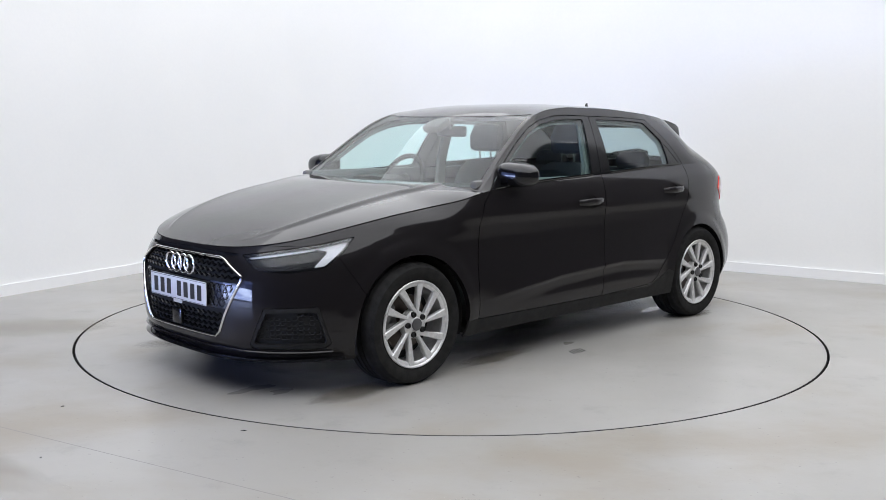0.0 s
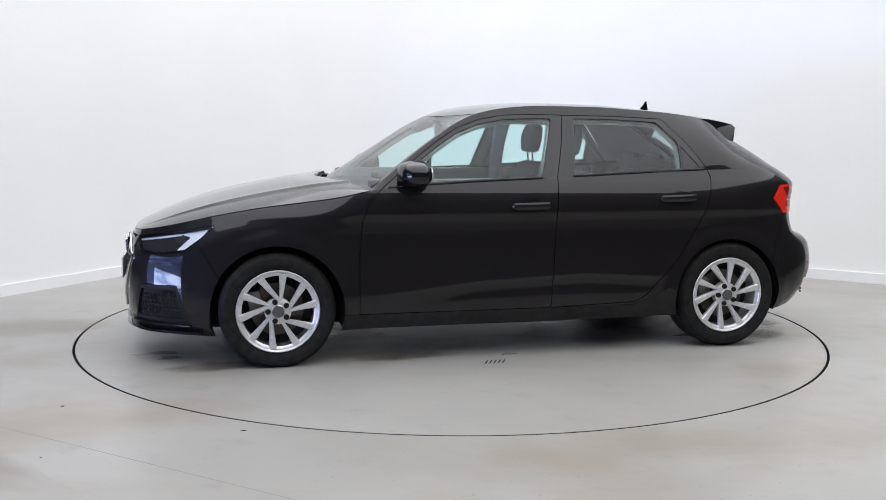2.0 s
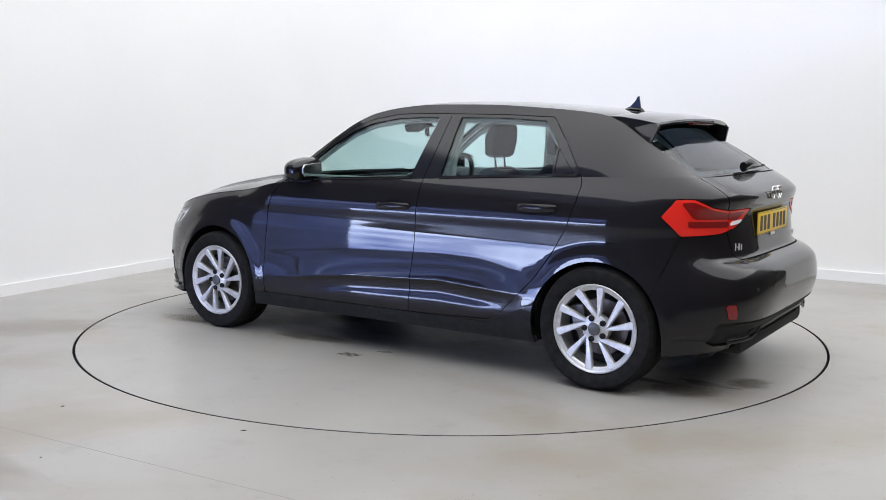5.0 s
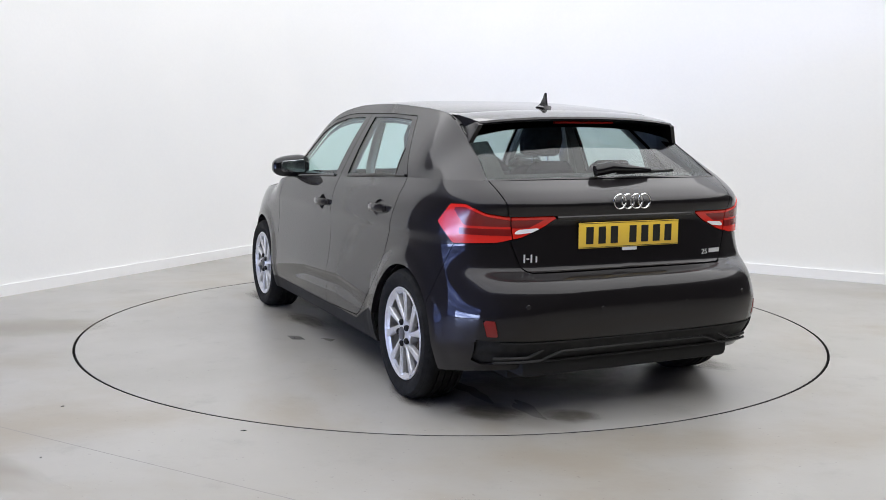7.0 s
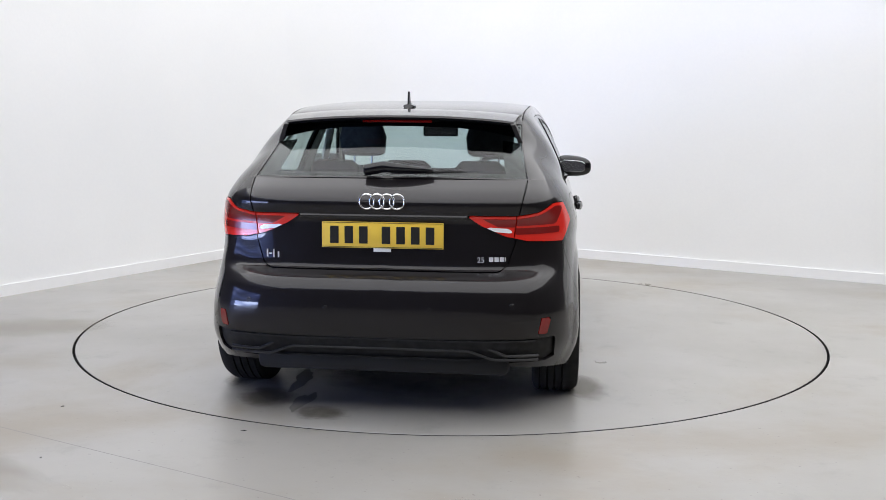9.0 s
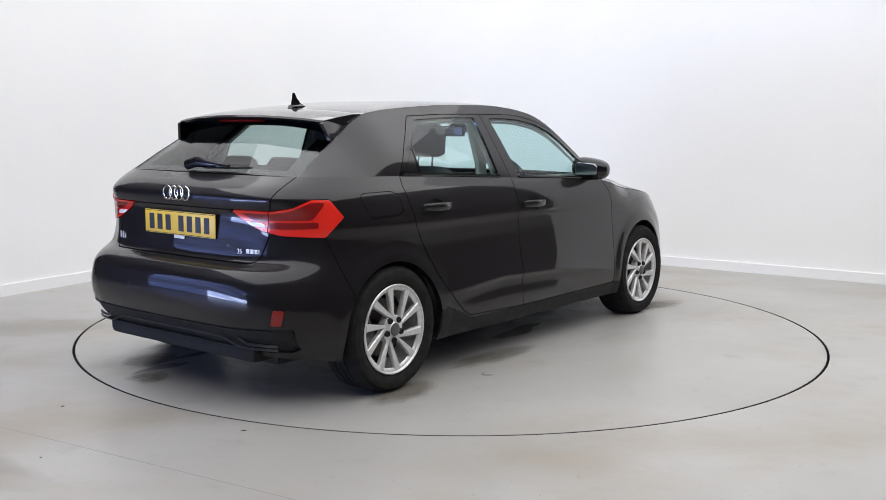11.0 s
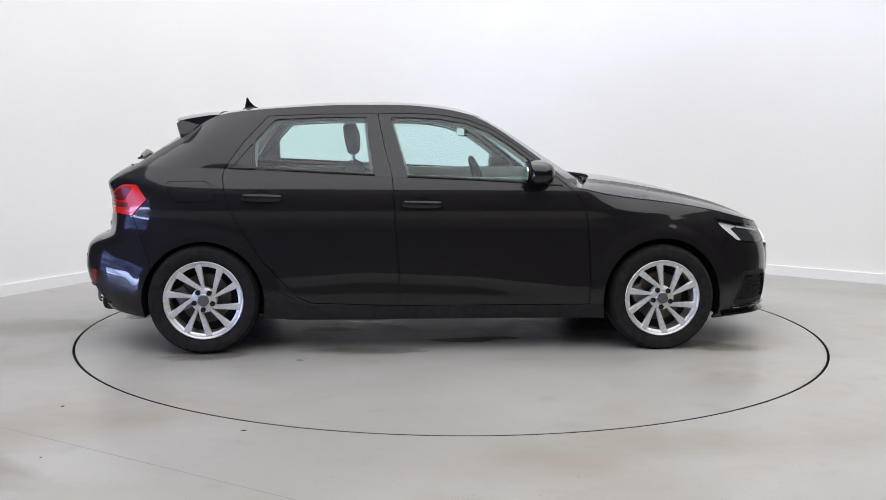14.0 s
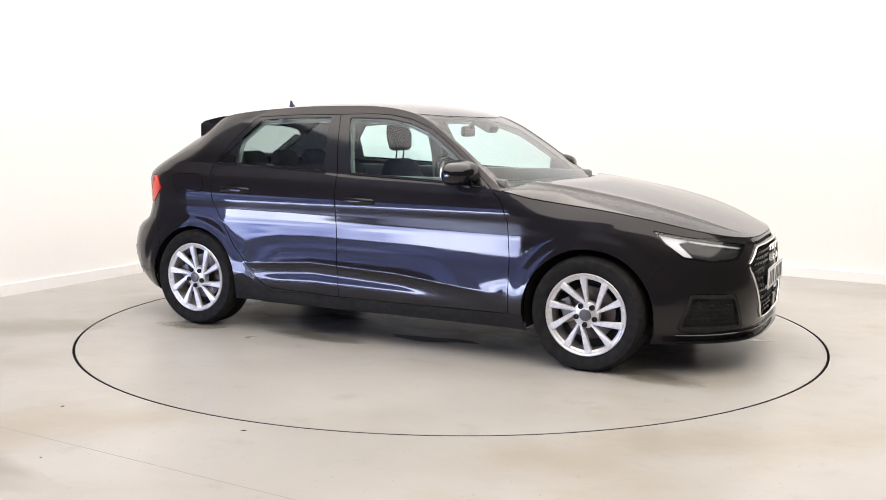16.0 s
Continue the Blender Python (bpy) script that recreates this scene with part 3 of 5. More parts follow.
def sheet_mesh(name, s, mat, depth=0.012):
    """A mesh of the sheet, with turned-in edges of that depth."""
    v, n, f = s.v, s.n, s.f
    if depth and len(f):
        e = np.concatenate([f[:, [0, 1]], f[:, [1, 2]], f[:, [2, 0]]])
        key = np.sort(e, 1)
        _, idx, cnt = np.unique(key, axis=0, return_index=True, return_counts=True)
        e = e[idx[cnt == 1]]
        e = e[~((np.abs(v[e[:, 0], 1]) < 1e-5) & (np.abs(v[e[:, 1], 1]) < 1e-5))]
        a, b = v[e[:, 0]], v[e[:, 1]]
        na, nb = n[e[:, 0]], n[e[:, 1]]
        side = np.cross(b - a, na)
        side /= np.linalg.norm(side, axis=1)[:, None] + 1e-12
        k, base = len(e), len(v)
        v = np.concatenate([v, a, b, b - nb * depth, a - na * depth])
        n = np.concatenate([n, side, side, side, side])
        i = np.arange(k) + base
        f = np.concatenate([f, np.stack([i + k, i, i + 2 * k], 1), np.stack([i, i + 3 * k, i + 2 * k], 1)])
    me = bpy.data.meshes.new(name)
    me.from_pydata(v.tolist(), [], f.tolist())
    me.materials.append(mat)
    me.polygons.foreach_set("use_smooth", [True] * len(me.polygons))
    me.normals_split_custom_set_from_vertices(n.tolist())
    return me


def skin(name, s, mat, parent=None, label="", depth=0.012):
    ob = new(name, sheet_mesh(name, s, mat, depth))
    ob.parent = parent or car
    if label:
        ob["label"] = label
    return ob


def outline(p, knots, r=0.0):
    """Signed distance of points p to the closed outline through the knots, its corners rounded by r."""
    k = np.array(knots, float)
    best = np.full(len(p), 1e9)
    inside = np.zeros(len(p), bool)
    for a, b in zip(k, np.roll(k, -1, 0)):
        d = b - a
        t = np.clip(((p - a) @ d) / (d @ d), 0, 1)
        best = np.minimum(best, np.linalg.norm(p - a - t[:, None] * d, axis=1))
        cross = (a[1] > p[:, 1]) != (b[1] > p[:, 1])
        xs = a[0] + (p[:, 1] - a[1]) * d[0] / (d[1] if d[1] else 1e-9)
        inside ^= cross & (p[:, 0] < xs)
    return np.where(inside, -best, best) - r


def from_side(knots, r=0.0):
    return lambda s: np.maximum(outline(s.v[:, [0, 2]], knots, r), 0.3 - s.v[:, 1])


def front_corner(knots, r=0.0):
    return lambda s: np.maximum(outline(np.stack([s.v[:, 1] - s.v[:, 0], s.v[:, 2]], 1), knots, r), 1.0 - s.v[:, 0])


def rear_corner(knots, r=0.0):
    return lambda s: np.maximum(outline(np.stack([s.v[:, 1] + s.v[:, 0], s.v[:, 2]], 1), knots, r), s.v[:, 0] + 1.0)


def from_front(knots, r=0.0):
    return lambda s: np.maximum(outline(s.v[:, [1, 2]], knots, r), 1.5 - s.v[:, 0])


def from_rear(knots, r=0.0):
    return lambda s: np.maximum(outline(s.v[:, [1, 2]], knots, r), s.v[:, 0] + 1.0)


def circle(cx, cz, r):
    return lambda s: np.hypot(s.v[:, 0] - cx, s.v[:, 2] - cz) - r


# roof rail from the foot of the windscreen pillar to the foot of the rear window, by x
base = TOP_EDGE[np.argmin(np.abs(TOP_EDGE[:, 0] - 0.80) + (TOP_EDGE[:, 1] < 0.5))]
RAIL_Z = curve([(0.80, 0.918), (0.70, 0.988), (0.547, 1.105), (0.42, 1.195), (0.297, 1.274), (0.173, 1.327), (0.0, 1.359), (-0.2, 1.372), (-0.5, 1.370),
                (-0.8, 1.355), (-1.06, 1.334), (-1.20, 1.312), (-1.28, 1.279), (-1.40, 1.195), (-1.55, 1.108), (-1.68, 1.024)], 0.025)
RAIL_Y = curve([(0.80, 0.797), (0.70, 0.765), (0.547, 0.722), (0.42, 0.692), (0.297, 0.662), (0.173, 0.634), (0.0, 0.606), (-0.2, 0.592), (-0.5, 0.588),
                (-0.8, 0.584), (-1.06, 0.576), (-1.25, 0.570), (-1.40, 0.574), (-1.55, 0.592), (-1.68, 0.618)], 0.025)
HOOD_MID = curve([(2.03, 0.675), (1.918, 0.728), (1.742, 0.798), (1.497, 0.869), (1.25, 0.922), (1.12, 0.943), (1.00, 0.950)], 0.03)
ROOF_MID = curve([(0.97, 0.912), (0.67, 1.105), (0.50, 1.215), (0.331, 1.310), (0.22, 1.352), (0.10, 1.377), (-0.037, 1.391), (-0.205, 1.399), (-0.54, 1.395),
                  (-0.875, 1.372), (-1.2, 1.336), (-1.32, 1.312)], 0.03)
REAR_MID = curve([(-1.32, 1.312), (-1.42, 1.250), (-1.55, 1.160), (-1.735, 1.030)], 0.02)

# bonnet
cowl_col = int(np.argmin(np.where(TOP_EDGE[:, 1] > 0.5, np.abs(TOP_EDGE[:, 0] - 0.80), 9)))
V = np.linspace(0, 1, 72)     # from the middle to the edge
edge = TOP_EDGE[:cowl_col + 1]
mid_x = 1.00 + (edge[0, 0] - 1.00) * (edge[:, 0] - 0.80) / (edge[0, 0] - 0.80)
mid_z = HOOD_MID(mid_x) + (edge[0, 2] - HOOD_MID(edge[0, 0]))
VV = V[None, :]
lift = 1 - VV ** 4.0
hood = np.stack([mid_x[:, None] + (edge[:, 0] - mid_x)[:, None] * VV ** 1.6, edge[:, 1][:, None] * VV,
                 edge[:, 2][:, None] + (mid_z - edge[:, 2])[:, None] * lift
                 + 0.013 * np.where(VV < 0.72, np.exp((VV - 0.72) / 0.10), np.clip(1 - (VV - 0.72) / 0.045, 0, 1) ** 2) * np.clip((edge[:, 1] - 0.45) / 0.32, 0, 1)[:, None]], 2)
HOOD = Sheet.grid(hood, np.stack(np.meshgrid(np.linspace(0, 1, len(edge)), V, indexing="ij"), 2))


def top_patch(ex, mx, mid, power):
    """A skin between the rail at ex and the middle line at mx."""
    g = np.stack([mx[:, None] + (ex - mx)[:, None] * VV ** 2, RAIL_Y(ex)[:, None] * VV,
                  RAIL_Z(ex)[:, None] + (mid(mx) - RAIL_Z(ex))[:, None] * (1 - VV ** power)], 2)
    return Sheet.grid(g, np.stack(np.meshgrid(np.linspace(0, 1, len(ex)), V, indexing="ij"), 2))


q = np.linspace(0, 1, 90)
ex = np.concatenate([0.80 + (0.14 - 0.80) * q, 0.14 + (-1.27 - 0.14) * q[1:]])
mx = np.concatenate([0.97 + (0.30 - 0.97) * q, 0.30 + (-1.32 - 0.30) * q[1:]])
TOP = top_patch(ex, mx, ROOF_MID, 3.4)
TOP.uv[:, 0] *= 2          # 0 to 1 is the windscreen, 1 to 2 the roof
ex, mx = -1.27 + (-1.68 + 1.27) * q, -1.32 + (-1.735 + 1.32) * q
BACK = top_patch(ex, mx, REAR_MID, 2.6)

# side windows' skin, between the shoulder and the rail
gx = np.linspace(0.795, -1.675, 170)
shoulder = TOP_EDGE[cowl_col:]
sx, sy, sz = shoulder[::-1, 0], shoulder[::-1, 1], shoulder[::-1, 2]
S = np.linspace(0, 1, 36)[None, :]
by, bz = np.interp(gx, sx, sy), np.interp(gx, sx, sz)
ry, rz = RAIL_Y(gx), RAIL_Z(gx)
bulge = (0.05 + 0.10 * np.clip((-0.75 - gx) / 0.5, 0, 1)) [:, None] * np.clip((rz - bz) / 0.30, 0, 1)[:, None] * S * (1 - S)
green = np.stack([gx[:, None] + 0 * S, by[:, None] + (ry - by)[:, None] * S + bulge * 0.9, bz[:, None] + (rz - bz)[:, None] * S + bulge * 0.1], 2)
GREEN = Sheet.grid(green[:, ::-1], np.stack(np.meshgrid(np.linspace(0, 1, len(gx)), S[0], indexing="ij"), 2))
BODY = Sheet.grid(LOWER, np.stack(np.meshgrid(np.linspace(0, 1, ROWS), np.linspace(0, 1, COLS), indexing="ij"), 2))
for sh, axis_out in ((HOOD, (0, 0, 1)), (TOP, (0, 0, 1)), (BACK, (0, 0, 1)), (GREEN, (0, 1, 0)), (BODY, None)):
    ref_dir = np.array(axis_out, float) if axis_out else None
    d = (sh.n @ ref_dir) if axis_out else (sh.n[:, 0] * np.sign(sh.v[:, 0]) + sh.n[:, 1])
    if np.sum(d) < 0:
        sh.n, sh.f = -sh.n, sh.f[:, ::-1]

# ---- body panels ----
# door outlines seen from the side: x, z
DOOR_GAP_B = [(-0.2, 0.268), (-0.212, 0.45), (-0.222, 0.573), (-0.236, 0.80), (-0.250, 0.985), (-0.292, 1.15), (-0.322, 1.30), (-0.326, 1.322)]
FRONT_DOOR = [(0.858, 0.268)] + DOOR_GAP_B + [(-0.10, 1.325), (0.03, 1.318), (0.173, 1.293), (0.30, 1.247), (0.42, 1.172), (0.547, 1.078), (0.66, 0.985),
                                             (0.735, 0.925), (0.80, 0.862), (0.84, 0.75), (0.857, 0.559)]
REAR_DOOR = DOOR_GAP_B[::-1] + [(-0.695, 0.285), (-0.76, 0.315), (-0.87, 0.425), (-0.96, 0.522), (-1.044, 0.645), (-1.12, 0.775), (-1.160, 0.90), (-1.172, 0.975), (-1.162, 1.02),
                                (-1.06, 1.165), (-0.935, 1.305), (-0.65, 1.318)]
FRONT_GLASS = [(0.648, 0.948), (0.547, 1.052), (0.42, 1.146), (0.30, 1.222), (0.173, 1.270), (0.02, 1.296), (-0.12, 1.302), (-0.255, 1.302), (-0.210, 1.145), (-0.160, 0.978)]
REAR_GLASS = [(-0.352, 0.992), (-0.372, 1.146), (-0.388, 1.303), (-0.65, 1.300), (-0.895, 1.286), (-1.0, 1.172), (-1.0, 1.014)]
QUARTER = [(-1.012, 1.016), (-1.012, 1.155), (-1.125, 1.022)]

_, body = BODY.cut(np.where(BODY.v[:, 0] > 0.80, 0.9925 - BODY.uv[:, 0], 1.0))
body, _ = body.cut(-circle(FRONT_AXLE, HUB_Z - 0.005, 0.346)(body))
body, _ = body.cut(-circle(REAR_AXLE, HUB_Z - 0.005, 0.333)(body))
GRILLE = [(-0.1, 0.272), (0.305, 0.272), (0.335, 0.30), (0.458, 0.545), (0.455, 0.565), (0.335, 0.634), (0.30, 0.642), (-0.1, 0.644)]
grille_sheet, body = body.cut(from_front(GRILLE)(body))
slot, body = body.cut(from_front([(-0.1, 0.656), (0.40, 0.650), (0.40, 0.664), (-0.1, 0.672)])(body))
HEADLIGHT = [(-1.575, 0.660), (-1.30, 0.688), (-1.06, 0.712), (-0.845, 0.742), (-0.915, 0.672), (-1.02, 0.605), (-1.25, 0.584), (-1.46, 0.592), (-1.52, 0.622)]
lamp_front, body = body.panel(front_corner(HEADLIGHT), 0.003)
FOG = [(-1.415, 0.425), (-1.06, 0.432), (-0.985, 0.258), (-1.02, 0.235), (-1.50, 0.232), (-1.515, 0.255)]
fog_sheet, body = body.panel(front_corner(FOG), 0.003)
TAILLAMP = [(-0.782, 0.850), (-0.875, 0.930), (-0.985, 0.932), (-1.115, 0.893), (-1.25, 0.878), (-1.50, 0.880), (-1.42, 0.835), (-1.31, 0.792), (-1.18, 0.770), (-0.90, 0.762)]
lamp_rear, body = body.panel(rear_corner(TAILLAMP), 0.004)
REFLECTOR = [(0.722, 0.462), (0.682, 0.462), (0.668, 0.392), (0.706, 0.392)]
reflector_sheet, body = body.panel(from_rear(REFLECTOR), 0.002)
DIFFUSER = [(-0.1, 0.255), (0.70, 0.262), (0.735, 0.28), (0.74, 0.375), (-0.1, 0.368)]
diffuser_sheet, body = body.panel(from_rear(DIFFUSER), 0.003)
TAILGATE = [(-0.1, 0.645), (0.50, 0.645), (0.530, 0.668), (0.562, 0.76), (0.578, 0.88), (0.600, 0.98), (0.622, 1.10), (-0.1, 1.10)]
gate_low, body = body.panel(from_rear(TAILGATE), 0.005)
door_front, body = body.panel(from_side(FRONT_DOOR), 0.0045)
door_rear, body = body.panel(from_side(REAR_DOOR), 0.0045)
plain = body
FLAP = [(-1.27, 0.952), (-1.45, 0.950), (-1.475, 0.935), (-1.44, 0.852), (-1.41, 0.836), (-1.235, 0.842), (-1.208, 0.862), (-1.215, 0.905), (-1.245, 0.943)]
flap_sheet, body = body.panel(from_side(FLAP), 0.003)
BUMPER_R = rear_corner([(-3, 0.0), (-0.72, 0.0), (-0.72, 0.50), (-0.90, 0.755), (-0.97, 0.79), (-3, 0.79)])
BUMPER_F = front_corner([(-3, 0.0), (-0.76, 0.0), (-0.76, 0.47), (-0.93, 0.645), (-1.0, 0.70), (-3, 0.72)])
SILL = from_side([(1.0, 0.0), (1.0, 0.268), (-0.69, 0.268), (-0.90, 0.36), (-1.05, 0.30), (-1.05, 0.0)])
wings = []
for sheet in (plain, body):       # the left wing has no fuel flap
    bumper_rear, sheet = sheet.panel(BUMPER_R, 0.003)
    bumper_front, sheet = sheet.panel(BUMPER_F, 0.002)
    sill_sheet, sheet = sheet.panel(SILL, 0.002)
    wings.append(sheet.cut(sheet.v[:, 0]))

frame_front, pillars = GREEN.panel(from_side(FRONT_DOOR), 0.004)
frame_rear, pillars = pillars.panel(from_side(REAR_DOOR), 0.004)
glass_front, frame_front = frame_front.panel(from_side(FRONT_GLASS), 0.002)
glass_rear, frame_rear = frame_rear.panel(from_side(REAR_GLASS), 0.002)
glass_quarter, frame_rear = frame_rear.panel(from_side(QUARTER), 0.003)


def in_screen(s):
    u, v = s.uv[:, 0], s.uv[:, 1]
    return np.maximum(np.maximum((0.055 - u) * 0.75, (u - 0.965) * 0.75), (v - 0.955) * 0.66)


def in_backlight(s):
    u, v = s.uv[:, 0], s.uv[:, 1]
    return np.maximum(np.maximum((0.08 - u) * 0.5, (u - 0.975) * 0.5), (v - 0.985) * 0.6)


screen, roof_sheet = TOP.panel(in_screen, 0.003)
pillar_front, roof_sheet = roof_sheet.cut((roof_sheet.uv[:, 0] - 0.985) * 0.75)
backlight, gate_high = BACK.panel(in_backlight, 0.003)

skin("bonnet", HOOD.both(), M_PAINT, label="dark metallic bonnet with two soft ridges")
roof_top = roof_sheet.cut(roof_sheet.uv[:, 1] - 0.988)[0]
roof = skin("roof", roof_top.both(), M_PAINT)
for mir in (False, True):
    side_frame = pillars + pillar_front
    skin("side_frame", side_frame.flipped() if mir else side_frame, M_PAINT)
    xs_ = np.linspace(0.62, -1.24, 60)
    part("roof_seam", tube(bmesh.new(), [(x, (-1 if mir else 1) * (float(RAIL_Y(x)) - 0.004), float(RAIL_Z(x)) - 0.0035) for x in xs_], 0.0045, 6), M_SHADOW, car)
skin("roof_lining", (roof_sheet.cut(roof_sheet.uv[:, 0] - 1.97)[0].moved(-0.035) + pillars.moved(-0.02)).both(), M_LINER, label="grey fabric roof lining", depth=0)
windscreen = skin("windscreen", screen.both().moved(-0.002), M_GLASS, label="clear windscreen with a faint green tint", depth=0.004)
frit = Sheet.cut(screen, (screen.uv[:, 0] - 0.115))[0]
skin("shade_band", frit.both().moved(-0.008), M_SHADOW, windscreen, "black band along the glass edge", depth=0)
skin("front_bumper", bumper_front.both(), M_PAINT)
skin("rear_bumper", bumper_rear.both(), M_PAINT)
tailgate = skin("tailgate", (gate_high + gate_low).both(), M_PAINT, label="dark metallic tailgate with a full-width shoulder")
rear_window = skin("rear_window", backlight.both().moved(-0.002), M_REARGLASS, car, "tinted rear window", depth=0.004)
border = backlight.cut(-np.maximum((0.30 - backlight.uv[:, 0]) * 0.5, np.maximum((backlight.uv[:, 0] - 0.90) * 0.5, (backlight.uv[:, 1] - 0.84) * 0.6)))[0]
high, border = border.cut((border.uv[:, 0] - 0.36) * 0.5)
high = high.cut((high.uv[:, 0] - 0.20 - 0.10 * high.uv[:, 1] ** 3) * 0.5)[0]
skin("top_border", high.both().moved(-0.007), M_SHADOW, rear_window, "black band under the spoiler", depth=0)
skin("heater_border", border.both().moved(-0.007), glass("smoked_border", (0.10, 0.10, 0.10)), rear_window, "smoked glass border", depth=0)
# added near-black sheet under the skin, paints the shade in the panel gaps
skin("gap_shade_backing", (BODY.cut(-np.minimum(circle(FRONT_AXLE, HUB_Z, 0.36)(BODY), circle(REAR_AXLE, HUB_Z, 0.345)(BODY)))[0].moved(-0.018) + HOOD.moved(-0.02)).both(), M_SHADOW, depth=0)

for side, mir in (("left", False), ("right", True)):
    def s_(x):
        return x.flipped() if mir else x
    sg = -1 if mir else 1
    skin("front_wing", s_(wings[mir][1]), M_PAINT, depth=0.028)
    skin("rear_wing", s_(wings[mir][0]), M_PAINT, depth=0.028)
    skin("sill", s_(sill_sheet), M_PLASTIC, label="black lower sill trim")
    for nm, low, fr, gl, hx, hz in (("front_door", door_front, frame_front, glass_front, -0.085, 0.828), ("rear_door", door_rear, frame_rear, glass_rear, -0.958, 0.862)):
        # the scoop behind the handle
        scoop, low2 = low.cut(np.maximum(np.hypot((low.v[:, 0] - hx) / 0.066, (low.v[:, 2] - hz) / 0.042) - 1, 0.3 - low.v[:, 1]) * 0.042)
        door = skin(nm, s_(low2), M_PAINT)
        dish = scoop.moved(-0.002)
        d = 1 - np.clip(np.hypot((scoop.v[:, 0] - hx) / 0.066, (scoop.v[:, 2] - hz) / 0.042), 0, 1) ** 2
        dish.v = dish.v - np.array([0, 1, 0]) * (0.020 * d)[:, None]
        skin("handle_recess", s_(dish), M_PAINT, door, depth=0)
        skin("window_frame", s_(fr), M_GLOSS, door, "black window surround", depth=0.016)
        whole = fr + gl + (glass_quarter if nm == "rear_door" else gl.sub(gl.f[:0]))
        trim = whole.cut(from_side(FRONT_GLASS if nm == "front_door" else REAR_GLASS, -0.014)(whole))[1]
        skin("inner_frame", s_(trim.moved(-0.034)), M_TRIM, door, "grey inner window trim", depth=0)
        pane = skin("window_pane", s_(gl.moved(-0.004)), M_GLASS, door, "tinted side glass", depth=0.004)
        if nm == "rear_door":
            skin("corner_panel", s_(glass_quarter.moved(-0.002)), M_GLOSS, door, "black gloss corner panel", depth=0.004)
        # waist moulding under the glass
        zs = np.linspace(0.70, -0.165, 9) if nm == "front_door" else np.linspace(-0.345, -1.14, 9)
        pts = [(x, sg * (float(np.interp(x, sx, sy)) + 0.003), float(np.interp(x, sx, sz)) + 0.008) for x in zs]
        part("waist_moulding", tube(bmesh.new(), pts, (0.004, 0.007), 6), M_GLOSS, door, "black waist moulding")
        # handle: a bar on two feet, thicker in its middle
        y0 = float(WIDTH(hz))
        bm = bmesh.new()
        tube(bm, [(hx + dx, sg * (y0 + dy), hz + dz) for dx, dy, dz in ((0.106, 0.004, -0.001), (0.098, 0.013, 0), (0.06, 0.024, 0.001), (0, 0.028, 0.002), (-0.06, 0.024, 0.003),
                                                                       (-0.098, 0.014, 0.004), (-0.106, 0.004, 0.004))],
             [(0.006, 0.013), (0.008, 0.018), (0.010, 0.020), (0.010, 0.021), (0.010, 0.020), (0.008, 0.018), (0.006, 0.013)], 10)
        part("door_handle", bm, M_PAINT, door)
    # fuel flap only on the right-hand side
    if mir:
        skin("fuel_flap", s_(flap_sheet), M_PAINT)

    # head lamp
    lamp = skin("headlight", s_(lamp_front.moved(-0.035)), M_LAMPBOX, label="slim head lamp with a white running-light blade", depth=0)
    skin("lens", s_(lamp_front), M_LENS, lamp, "clear lens", depth=0.003)
    bez = lamp_front.cut(front_corner(HEADLIGHT, -0.012)(lamp_front))[1]
    skin("bezel", s_(bez.moved(-0.006)), M_GLOSS, lamp, depth=0.03)
    blade, rest = lamp_front.cut(front_corner([(-1.13, 0.702), (-0.868, 0.734), (-0.93, 0.672), (-1.03, 0.613), (-1.10, 0.607), (-1.005, 0.684), (-1.06, 0.690)])(lamp_front))
    skin("running_light", s_(blade.moved(-0.014)), M_WHITE, lamp, "white running-light blade", depth=0.012)
    bar, rest = rest.cut(front_corner([(-1.55, 0.657), (-1.09, 0.700), (-1.09, 0.688), (-1.54, 0.645)])(rest))
    skin("light_bar", s_(bar.moved(-0.012)), M_WHITE, lamp, "thin white light bar", depth=0.01)
    low_bar, rest = rest.cut(front_corner([(-1.40, 0.640), (-1.10, 0.675), (-1.10, 0.660), (-1.36, 0.628)])(rest))
    skin("reflector_bar", s_(low_bar.moved(-0.022)), M_GREYMETAL, lamp, depth=0.01)
    bowl, rest = rest.cut(front_corner([(-1.42, 0.625), (-1.28, 0.640), (-1.22, 0.600), (-1.38, 0.596)])(rest))
    skin("reflector_bowl", s_(bowl.moved(-0.028)), M_CHROME, lamp, "bright reflector bowl", depth=0.01)

    # tail lamp, in two pieces across the tailgate's gap
    inner_lamp, outer_lamp = lamp_rear.cut(lamp_rear.v[:, 1] - 0.566 - 0.12 * (lamp_rear.v[:, 2] - 0.88))
    outer_lamp = outer_lamp.cut(outer_lamp.v[:, 1] - 0.571 - 0.12 * (outer_lamp.v[:, 2] - 0.88))[1]
    tail = skin("taillight", s_(outer_lamp.moved(0.004)), M_RED, label="red angular tail lamp wrapping round the corner", depth=0.02)
    skin("inner_lens", s_(inner_lamp.moved(0.003)), M_RED, tail, "red inner lens on the tailgate", depth=0.02)
    dk = outer_lamp.cut(rear_corner([(-0.90, 0.915), (-0.985, 0.918), (-1.115, 0.882), (-1.25, 0.866), (-1.25, 0.838), (-0.98, 0.842)])(outer_lamp))[0]
    skin("upper_lens", s_(dk.moved(0.006)), M_REDDARK, tail, "dark red upper lens", depth=0.004)
    dk = outer_lamp.cut(rear_corner([(-0.945, 0.832), (-1.25, 0.828), (-1.25, 0.800), (-0.945, 0.805)])(outer_lamp))[0]
